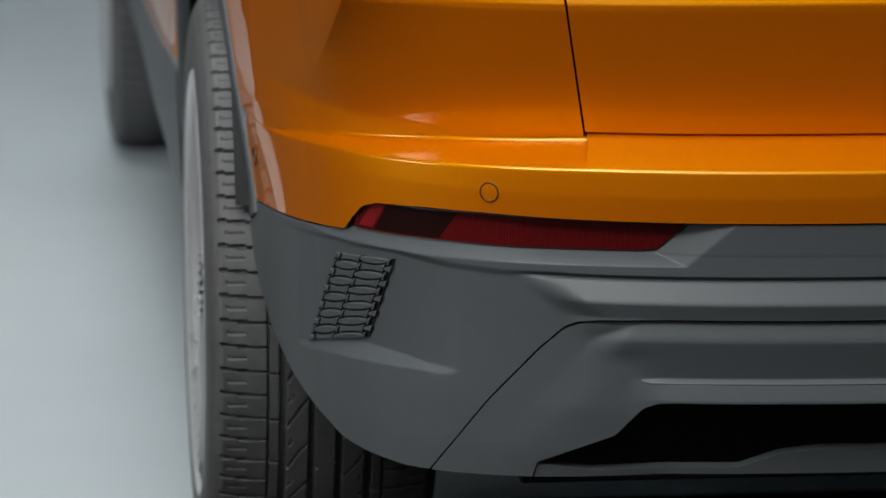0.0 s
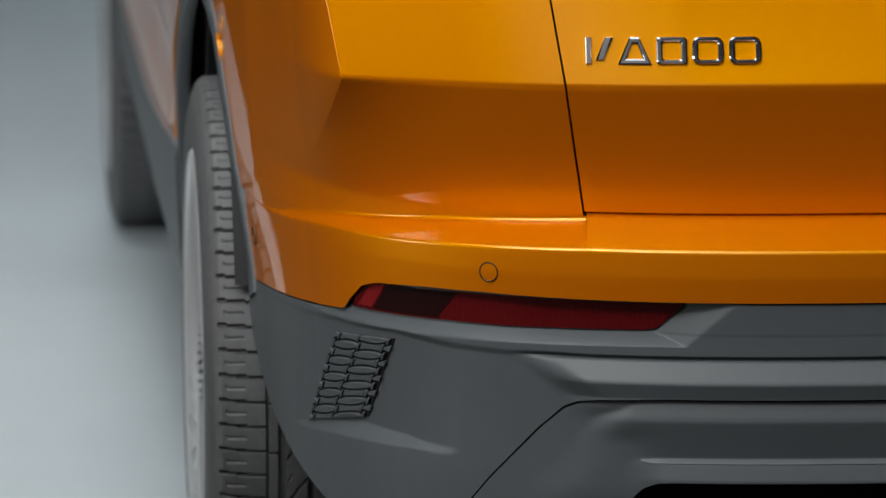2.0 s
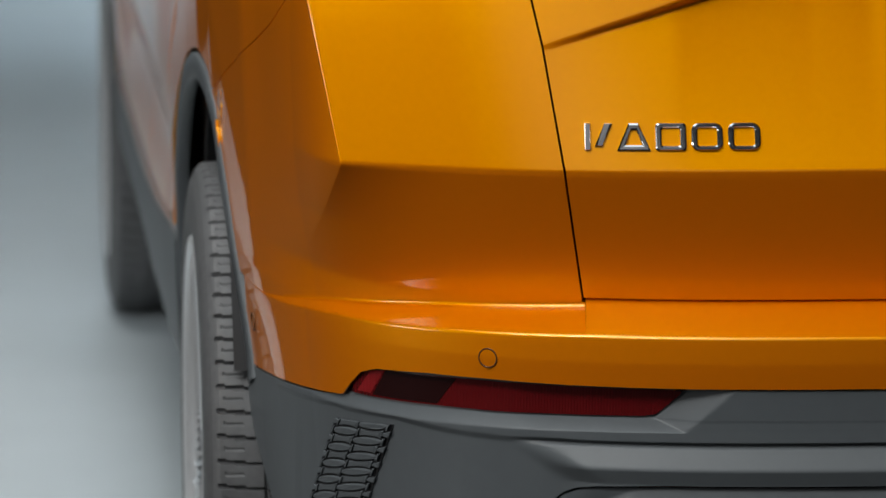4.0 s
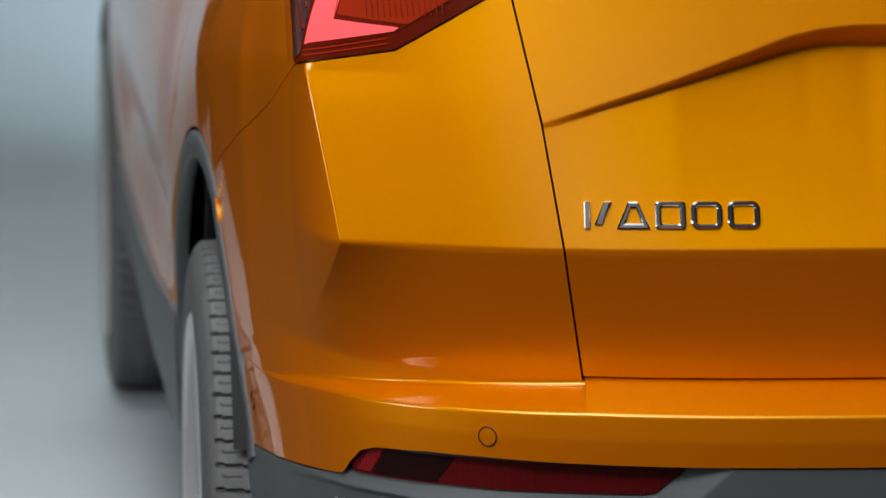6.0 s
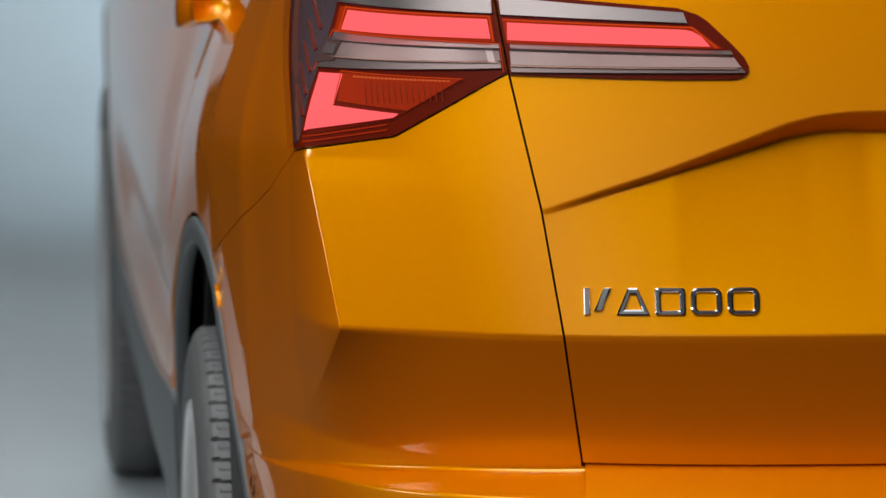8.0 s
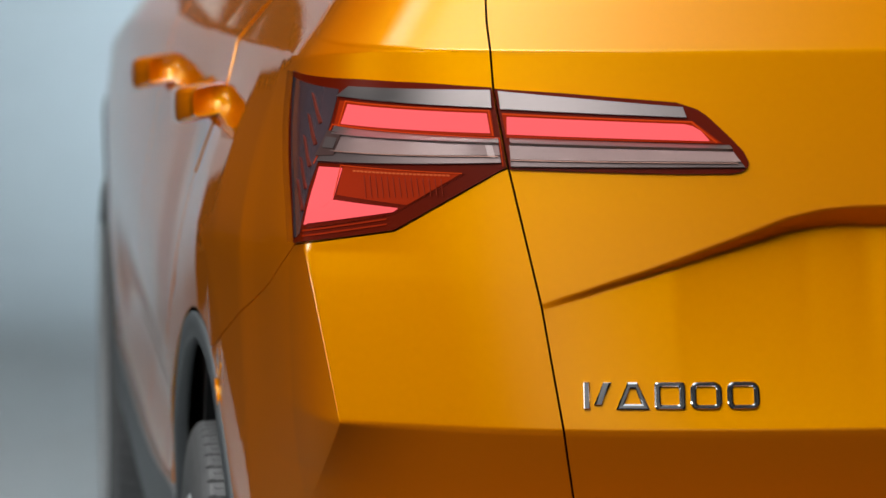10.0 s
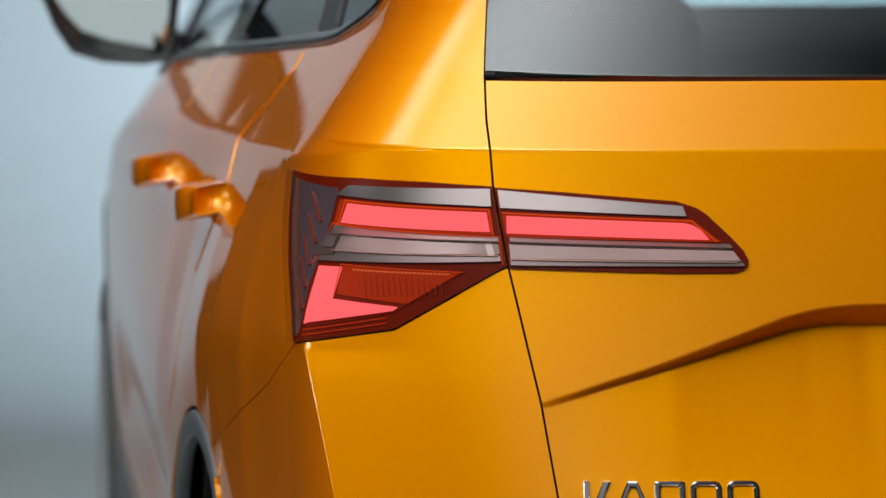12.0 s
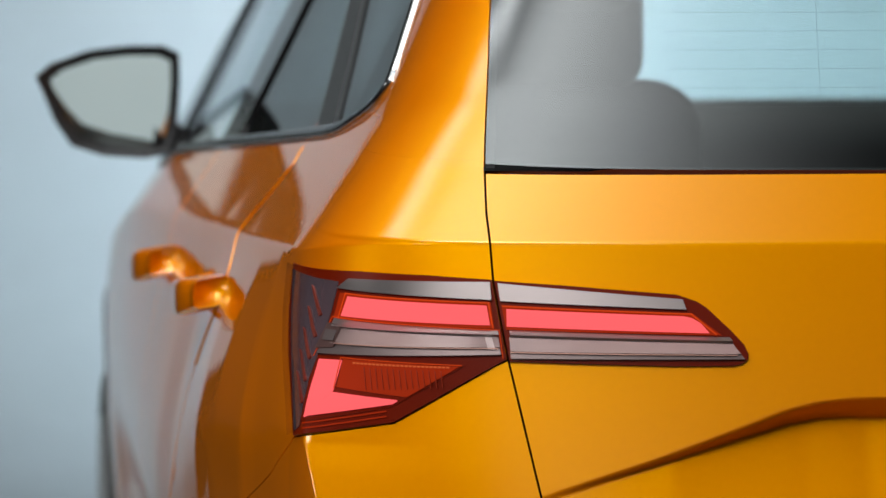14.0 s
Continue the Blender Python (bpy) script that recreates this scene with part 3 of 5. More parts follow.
POCKET_B = curve((-0.80, 0.534), (-0.748, 0.535), (-0.707, 0.538), (-0.654, 0.540), (-0.456, 0.542), (0, 0.542))


def facets(x, z):
    """How far the grey bumper's steps, groove and hollows lie in from its smooth outline."""
    ax = abs(x)
    joint = float(DIFF_TOP(ax))
    reach = 0.55 + 0.055 * min(max((z - 0.4765) / 0.039, 0), 1)
    w = min(max((reach - ax) / 0.05, 0), 1) if z > joint else min(max((float(JOINT_X(z)) - 0.045 - ax) / (0.03 + 0.03 * min(max((0.456 - z) / 0.05, 0), 1)), 0), 1)
    if z <= joint:
        w = max(w, min(max((reach - ax) / 0.05, 0), 1) * min(max(1 - (joint - z) / 0.02, 0), 1))
    w = w * w * (3 - 2 * w)
    if z > joint:
        zeta = max(z, 0.4765)
    else:
        zeta = z + (0.475 - joint) * min(max((z - joint + 0.03) / 0.03, 0), 1) * min(max((0.58 - ax) / 0.03, 0), 1)
    v = w if z > joint else w * min(max((z - 0.30) / 0.08, 0), 1)
    r = float(np.mean([np.interp(z + o, BUMPER[:, 0], BUMPER[:, 1]) for o in (-0.004, 0, 0.004)]))
    f = float(np.mean([FACET_MID(zeta + o) for o in (-0.001, 0, 0.001)]))
    if z <= joint:
        # beside the lip the steps die out into a plain face
        k = min(max((ax - 0.445) / 0.04, 0), 1) * min(max((0.443 - z) / 0.02, 0), 1)
        f += 0.007
        f += (r - 0.004 - f) * k
    d = v * (f - r)
    # the lip above the groove stands proud
    over = min(max((z - float(GROOVE(-ax))) / 0.003, -1), 1) * 0.5 + 0.5
    d -= over * (0.003 + 0.002 * w) * min(max((0.572 - z) / 0.03, 0), 1)
    # hollow with a sloping ledge beside the corner grille
    zl = float(HOLLOW_Z(-ax))
    if z > zl and 0.644 < ax < 0.792:
        rise = max(0.75 * float(HOLLOW_D(-ax)), 0.004)
        t = min((z - zl) / rise, 1)
        top = float(GROOVE(-ax)) - 0.004
        d += float(HOLLOW_D(-ax)) * t * min(max(1 - 0.8 * (z - zl - rise) / (top - zl - rise), 0), 1) * min(max((top + 0.006 - z) / 0.006, 0), 1)
    # pocket of the red reflector
    right = 0.424 + (0.574 - z) * 1.1
    t = min((ax - right) / 0.045 + 1, (z - float(POCKET_B(-ax)) + 0.013) / 0.013, (0.80 - ax) / 0.04)
    return d + 0.016 * min(max(t, 0), 1)


EDGE_Z = curve((0.50, 0.302), (0.66, 0.297), (0.728, 0.295), (0.788, 0.299), (0.838, 0.305), (0.902, 0.322), (0.977, 0.342), (1.059, 0.370), (1.122, 0.411), (1.169, 0.441), (1.205, 0.475))
lower = columns(BUMPER, 0.0, 1.19, lambda s: max(DIFF_TOP(s) + 0.0015, EDGE_Z(s)), lambda s: SEAM_LOW(s) - 0.001, 420, 210, facets)
grey = both("lower_bumper", lower, GREY, car, LABEL_GREY, thick=0.02)
diffuser = columns(BUMPER, 0.0, 0.693, lambda s: np.interp(s, (0, 0.44, 0.455, 0.47, 0.497, 0.54, 0.578, 0.5785, 0.693), (0.390, 0.390, 0.389, 0.383, 0.352, 0.334, 0.317, 0.3015, 0.2955)), lambda s: DIFF_TOP(s) - 0.0015, 160, 60, facets)
both("diffuser", diffuser, GREY, car, LABEL_GREY, thick=0.03)
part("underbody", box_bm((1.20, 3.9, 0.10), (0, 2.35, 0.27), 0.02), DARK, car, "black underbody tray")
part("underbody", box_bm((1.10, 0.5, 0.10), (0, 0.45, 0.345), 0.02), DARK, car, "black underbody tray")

# ---- wheels ----
def tyre_mesh():
    """A road tyre: four grooves round it, cut shoulder blocks, curved sipes in the ribs between."""
    N, SUB, MID, HALF = 76, 12, 0.0335, 0.113
    ws = np.linspace(-HALF, HALF, 120)
    verts, faces = [], []
    steps = N * SUB
    side = [(0.085, 0.238), (0.0905, 0.243), (0.0935, 0.252), (0.0955, 0.266), (0.0955, 0.280), (0.0945, 0.297), (0.0915, 0.312), (0.0905, 0.3135), (0.090, 0.315), (0.087, 0.3225), (0.083, 0.3275)]
    for k in range(steps):
        a = 2 * math.pi * k / steps
        ph = a * N / (2 * math.pi)
        row = [(-x, r) for x, r in side]
        for w in ws:
            q = abs(w)
            r = TYRE_R - 0.0045 * (w / HALF) ** 2
            cut = 0.0
            for g, wide in ((0.0155, 0.0034), (0.0475, 0.0038), (0.0645, 0.0010)):
                if abs(q - g) < wide:
                    cut = 0.0078
            turn = 1 if w > 0 else -1
            if q > 0.0475:
                f = (ph + 4.0 * (q - 0.064) + (0.35 if w > 0 else 0)) % 1
                # a tapering cut, every second one running on over the fine groove
                long_cut = int(ph + 4.0 * (q - 0.064) + (0.35 if w > 0 else 0)) % 2
                if f < (0.13 if q > 0.078 else 0.085) and q > (0.052 if long_cut else 0.064):
                    cut = max(cut, 0.006)
                elif 0.5 <= f < 0.59 and 0.088 < q < 0.108:
                    cut = max(cut, 0.0013)
            elif q > 0.0155:
                f = (0.5 * ph + turn * (14 * (q - 0.0155) + 420 * (q - 0.0155) ** 2)) % 1
                if f < 0.05:
                    cut = max(cut, 0.0055)
                elif 0.5 < f < 0.54 and q > 0.036:
                    cut = max(cut, 0.003)
            else:
                f = (0.5 * ph + 10 * w + 0.4) % 1
                if f < 0.045 and q > 0.008:
                    cut = max(cut, 0.004)
            row.append((w + MID, r - cut))
        row += [(x + 2 * MID, r) for x, r in reversed(side)]
        for x, r in row:
            verts.append((x, r * math.cos(a), r * math.sin(a)))
    m = len(side) * 2 + len(ws)
    for k in range(steps):
        k2 = (k + 1) % steps
        for j in range(m - 1):
            faces.append((k * m + j, k * m + j + 1, k2 * m + j + 1, k2 * m + j))
    return verts, faces, [j < 9 or j > m - 11 for j in range(m - 1)] * steps


def build_wheel():
    wheel = new("wheel")
    v, f, round_faces = tyre_mesh()
    tyre = mesh_object("tyre", v, f, RUBBER, wheel, "black rubber tyre with grooved tread", smooth=False)
    tyre.data.polygons.foreach_set("use_smooth", round_faces)
    v, f = lathe([(-0.080, 0.248), (-0.092, 0.248), (-0.0950, 0.244), (-0.0940, 0.238), (-0.086, 0.230), (-0.07, 0.212), (0.0, 0.20), (0.08, 0.205), (0.085, 0.23)], 96)
    mesh_object("rim", v, f, ALLOY, wheel, "silver alloy wheel rim")
    v, f = lathe([(-0.066, 0.001), (-0.066, 0.03), (-0.060, 0.036), (-0.05, 0.07), (-0.02, 0.075)], 48)
    mesh_object("hub_cap", v, f, ALLOY, wheel, "silver hub cap")
    v, f = lathe([(-0.066, 0.232), (-0.078, 0.226), (-0.080, 0.19), (-0.074, 0.12), (-0.070, 0.05)], 96)
    mesh_object("wheel_face", v, f, ALLOYDARK, wheel, "dark grey inner wheel face")
    blade = bmesh.new()
    # one swept blade: rows along its length, each with a rounded back
    rows = []
    for t in np.linspace(0, 1, 9):
        r, a = 0.055 + 0.172 * t, 0.55 * t * t
        wide, tall = 0.0035 + 0.0045 * t, 0.012 + 0.004 * t
        row = []
        for o, h in ((-1, 0.0), (-0.8, 0.75), (0, 1.0), (0.8, 0.75), (1, 0.0)):
            c, d = math.cos(a + o * wide / r), math.sin(a + o * wide / r)
            row.append(blade.verts.new((-0.076 - tall * h, r * c, r * d)))
        rows.append(row)
    for p, q in zip(rows, rows[1:]):
        for k in range(4):
            blade.faces.new((p[k], p[k + 1], q[k + 1], q[k]))
    blade.faces.new(rows[-1])
    bmesh.ops.recalc_face_normals(blade, faces=blade.faces)
    one = part("spoke", blade, ALLOY, wheel, "silver alloy spoke", smooth=True)
    for k in range(1, 30):
        o = one.copy()
        scene.collection.objects.link(o)
        o.matrix_basis = Matrix.Rotation(2 * math.pi * k / 30, 4, "X")
    return wheel


first = build_wheel()
first.parent = car
first.matrix_basis = pose(-0.7815, AXLE_REAR, WHEEL_Z, 0, 0, 0)
for x, y, turn in ((-0.803, AXLE_FRONT, 0), (0.7815, AXLE_REAR, 180), (0.803, AXLE_FRONT, 180)):
    copy_thing(first, pose(x, y, WHEEL_Z, 9, 0, turn))


def arch_trim(yc, a0, a1, name="arch_trim"):
    """Grey plastic lip round a wheel opening, and the dark liner inside it."""
    rows = []
    for a in np.linspace(a0, a1, 64):
        row = []
        for r, o, dx in ((-0.030, 0.0, 0.012), (-0.031, 0.001, 0.0), (-0.029, 0.003, 0), (-0.016, 0.003, 0), (-0.004, 0.003, 0), (-0.0015, 0.001, 0), (-0.001, -0.008, 0)):
            r += float(arch_radius(math.pi - a))
            y, z = yc + r * math.cos(a), WHEEL_Z + r * math.sin(a)
            if y < 0.55:
                x = -surf(UPPER, s_of_y(UPPER, y, z), z)[0]
            else:
                x = float(half_width(y, z))
            row.append((-(x + o - dx), y, z))
        rows.append(row)
    both(name, rows, GREY, car, LABEL_GREY, thick=0)
    rows = [[(-x, yc + (arch_radius(math.pi - a) - 0.028) * math.cos(a), WHEEL_Z + (arch_radius(math.pi - a) - 0.028) * math.sin(a)) for x in (0.87 if yc > 1 else 0.845, 0.70, 0.55)] for a in np.linspace(max(a0 - 0.2, 0.05), a1 - 0.04, 40)]
    both("wheel_liner", rows, DARK, car, "black wheel housing liner", thick=0)


arch_trim(AXLE_REAR, 0.30, math.pi - 0.42)
arch_trim(AXLE_FRONT, 0.2, math.pi - 0.30)

# ---- flank: sill, doors, wing, windows ----
const = lambda c: (lambda q: c)


def arch_z(yc, extra=0.0):
    return lambda y: WHEEL_Z + arch_top(y - yc) + extra


SILL_TOP = curve((1.0, 0.535), (1.2, 0.53), (1.76, 0.485), (2.1, 0.469), (3.2, 0.45))
sill = side_region(lambda z: AXLE_REAR + math.sqrt(max(ARCH_R ** 2 - (z - WHEEL_Z) ** 2, 0)) + 0.01, lambda z: AXLE_FRONT - math.sqrt(max(ARCH_R ** 2 - (z - WHEEL_Z) ** 2, 0)) - 0.01, const(0.27), lambda y: SILL_TOP(y), 50, 16)
both("sill_cladding", sill, GREY, car, LABEL_GREY, out=0.006, thick=0.02)
MID_EDGE = curve((0.4, 1.95), (0.83, 1.95), (1.04, 2.0), (1.2, 2.02))
FRONT_EDGE = curve((0.4, 3.02), (0.9, 3.05), (1.1, 3.05))
rdoor = side_region(lambda z: REAR_EDGE(z) + 0.0, lambda z: MID_EDGE(z) - 0.003, lambda y: SILL_TOP(y) - 0.01, lambda y: belt(y) - 0.006, 60, 60)
rear_door = both("rear_door", rdoor, PAINT, car, LABEL_PAINT, thick=0.015)
edge = []
for z in np.linspace(0.93, belt(1.05) - 0.012, 60):
    y = float(REAR_EDGE(z))
    edge.append([(-(float(half_width(y + dy, z)) + dx), y + dy, z) for dy, dx in ((0.0005, -0.003), (0.0, 0.0006), (0.0008, 0.0013), (0.0018, 0.0012), (0.0028, 0.0))])
edge = np.array(edge)
for side, mir in ((0, False), (1, True)):
    sheet("door_edge", edge, PAINT, rear_door[side], "rolled orange door edge", thick=0, mirror=mir)
fdoor = side_region(lambda z: MID_EDGE(z) + 0.003, lambda z: FRONT_EDGE(z) - 0.003, lambda y: SILL_TOP(y) - 0.01, lambda y: belt(y) - 0.006, 50, 60)
front_door = both("front_door", fdoor, PAINT, car, LABEL_PAINT, thick=0.015)
wing = side_region(lambda z: FRONT_EDGE(z) + 0.003, const(4.28), lambda y: max(arch_z(AXLE_FRONT)(y), 0.46), lambda y: belt(y) - 0.01, 60, 50)
both("front_wing", wing, PAINT, car, LABEL_PAINT, thick=0.012)
TOPZ = curve((0.45, 1.49), (0.7, 1.5), (2.3, 1.5), (2.6, 1.46), (3.1, 1.16), (3.3, 1.06))


def window(name, y0, y1, parent, glass, nu=20):
    p = side_region(y0, y1, lambda y: belt(y) + 0.012, lambda y: max(TOPZ(y), belt(y) + 0.02), nu, 12)
    for ob in both(name, p, glass, parent, "dark tinted side window", thick=0, out=-0.004):
        ob.visible_shadow = False


QUARTER_REAR = curve((1.2, 0.66), (1.255, 0.585), (1.275, 0.535), (1.29, 0.512), (1.305, 0.515), (1.332, 0.560), (1.3775, 0.634), (1.5, 0.83))
BAR_REAR, BAR_FRONT = curve((1.15, 0.70), (1.231, 0.847), (1.356, 1.196), (1.5, 1.60)), curve((1.15, 0.83), (1.221, 1.005), (1.351, 1.338), (1.5, 1.72))
window("side_window", QUARTER_REAR, BAR_REAR, car, DARKGLASS, 40)
window("door_window", BAR_FRONT, const(1.93), rear_door[0], DARKGLASS)
window("door_window", const(2.04), const(2.92), front_door[0], GLASS)
for y0, y1, nm, mat, lab in ((BAR_REAR, BAR_FRONT, "window_bar", GREYDARK, "grey upright bar between side windows"), (const(1.86), const(2.06), "window_pillar", GLOSSBLACK, "gloss black window pillar"), (const(2.80), const(3.04), "windscreen_pillar", GLOSSBLACK, "gloss black window pillar")):
    p = side_region(y0, y1, lambda y: belt(y) + 0.002, lambda y: max(TOPZ(y), belt(y) + 0.02), 6, 14)
    both(nm, p, mat, car, lab, thick=0.02, out=0.001)


def window_moulding():
    """Satin metal strip that runs under the side windows and up the rear edge of the last one."""
    low = [(y, float(belt(y)) - 0.004) for y in np.linspace(2.95, 0.74, 60)]
    rear = [(0.66, 1.243), (0.60, 1.2535), (0.555, 1.264), (0.525, 1.275), (0.508, 1.287), (0.503, 1.298), (0.513, 1.309), (0.533, 1.321), (0.555, 1.334), (0.595, 1.3585), (0.645, 1.389), (0.725, 1.438), (0.81, 1.490)]
    path = np.array(low + rear)
    away = np.gradient(path, axis=0)
    away = np.stack((-away[:, 1], away[:, 0]), 1) * -1
    away /= np.linalg.norm(away, axis=1, keepdims=True)
    rows = []
    for (y, z), (ny, nz) in zip(path, away):
        row = []
        for k, lift in ((0.0, -0.002), (0.0, 0.004), (0.25, 0.0065), (0.8, 0.006), (1.0, 0.003), (1.0, -0.004)):
            yy, zz = y + ny * 0.0135 * k, z + nz * 0.0135 * k
            row.append((-(float(half_width(yy, zz)) + lift), yy, zz))
        rows.append(row)
    both("window_moulding", rows, TRIMGREY, car, "satin grey metal strip round the side windows", thick=0)


window_moulding()

# ---- roof, glass and nose ----
roof_pts = [[(x * float(half_width(min(max(y, 0.7), 2.6), 1.5)), y, 1.5 + 0.10 * (1 - abs(x) ** 3) - 0.03 * ((y - 1.5) / 1.2) ** 2) for y in np.linspace(0.38, 2.55, 24)] for x in np.linspace(-1, 1, 24)]
sheet("roof", roof_pts, PAINT, car, LABEL_PAINT, thick=0.03)
ws = [[(x * (0.60 + 0.12 * v), 2.55 + 0.85 * v - 0.10 * x * x * v, 1.555 - 0.52 * v - 0.05 * abs(x) ** 3 * (1 - v)) for v in np.linspace(0, 1, 12)] for x in np.linspace(-1, 1, 20)]
g = sheet("windscreen", ws, GLASS, car, "clear windscreen glass", thick=0, flip=True)
g.visible_shadow = False
bonnet = [[(x * float(half_width(3.35 + 0.95 * v, 0.98)) * 0.98, 3.35 + 0.97 * v - 0.12 * x * x * v, 1.05 - 0.17 * v + 0.05 * (1 - x * x) - 0.08 * abs(x) ** 6) for v in np.linspace(0, 1, 16)] for x in np.linspace(-1, 1, 24)]
sheet("bonnet", bonnet, PAINT, car, LABEL_PAINT, thick=0.02)
nose = [[(x * float(half_width(4.26, z)), 4.26 + 0.12 * (1 - abs(x) ** 2.5), z) for z in np.linspace(0.24, 0.90, 14)] for x in np.linspace(-1, 1, 24)]
sheet("front_bumper", nose, PAINT, car, LABEL_PAINT, thick=0.02, flip=True)

# ---- tail lamps ----
def quad(table, corners, nu=10, nv=3, shift=None):
    """A four-cornered patch on the body: top outer, top inner, bottom inner, bottom outer, each as running length and height."""
    (a, b), (c, d), (e, f), (g, h) = corners
    rows = []
    for i in range(nu + 1):
        u = i / nu
        row = []
        for j in range(nv + 1):
            v = j / nv
            s = (g + (e - g) * u) * (1 - v) + (a + (c - a) * u) * v
            z = (h + (f - h) * u) * (1 - v) + (b + (d - b) * u) * v
            q = surf(table, s, z)
            if shift:
                q[1] += shift(q[0], z)
            row.append(q)
        rows.append(row)
    return np.array(rows)


def strips(parent_pair, name, corners, cuts, mats, labels, out, tilts, table=UPPER, nu=16):
    """A patch cut into lengthwise strips, from the top down."""
    (a, b), (c, d), (e, f), (g, h) = corners
    mixp = lambda p, q, t: (p[0] + (q[0] - p[0]) * t, p[1] + (q[1] - p[1]) * t)
    for k in range(len(mats)):
        t0, t1 = cuts[k], cuts[k + 1] - 0.02
        tl, tr, br, bl = (a, b), (c, d), (e, f), (g, h)
        p = quad(table, (mixp(tl, bl, t0), mixp(tr, br, t0), mixp(tr, br, t1), mixp(tl, bl, t1)), nu, 2)
        p[:, :, 1] += tilts[k] * (np.arange(3) / 2 - 0.5)
        for side, mir in ((0, False), (1, True)):
            sheet(name, p, mats[k], parent_pair[side], labels[k], out=out, thick=0.004, mirror=mir)


lamp_outer = creased_region(UPPER, lambda z: GATE(z) + 0.0013, curve((0.90, 0.843), (0.956, 0.8435), (1.031, 0.891), (1.073, 0.914), (1.118, 0.926)),
                    curve((0.55, 1.066), (0.602, 1.0405), (0.657, 1.010), (0.715, 0.978), (0.843, 0.957), (1.0, 0.957)), curve((0.55, 1.118), (0.612, 1.119), (0.676, 1.122), (0.752, 1.1225), (0.92, 1.117)), 40, 24, 40)
lamp_inner = region(UPPER, lambda z: 0.3605, lambda z: GATE(z) - 0.0013, curve((0.36, 1.0435), (0.366, 1.038), (0.376, 1.036), (0.433, 1.036), (0.596, 1.040)),
                    curve((0.36, 1.046), (0.363, 1.055), (0.376, 1.069), (0.400, 1.092), (0.410, 1.0985), (0.43, 1.105), (0.541, 1.114), (0.61, 1.118)), 60, 24)
outer = both("tail_lamp", lamp_outer, DEEPRED, car, "dark red tail lamp with lit red bars", out=0.003, thick=0.014)
inner = both("tail_lamp", lamp_inner, DEEPRED, car, "dark red tail lamp with lit red bars", out=0.003, thick=0.014)
for pair, grid in ((outer, lamp_outer), (inner, lamp_inner)):
    for side, mir in ((0, False), (1, True)):
        ln = sheet("lens", grid, LENS, pair[side], "clear glossy lamp lens", out=0.0095, thick=0.0, mirror=mir)
        ln.visible_shadow = False

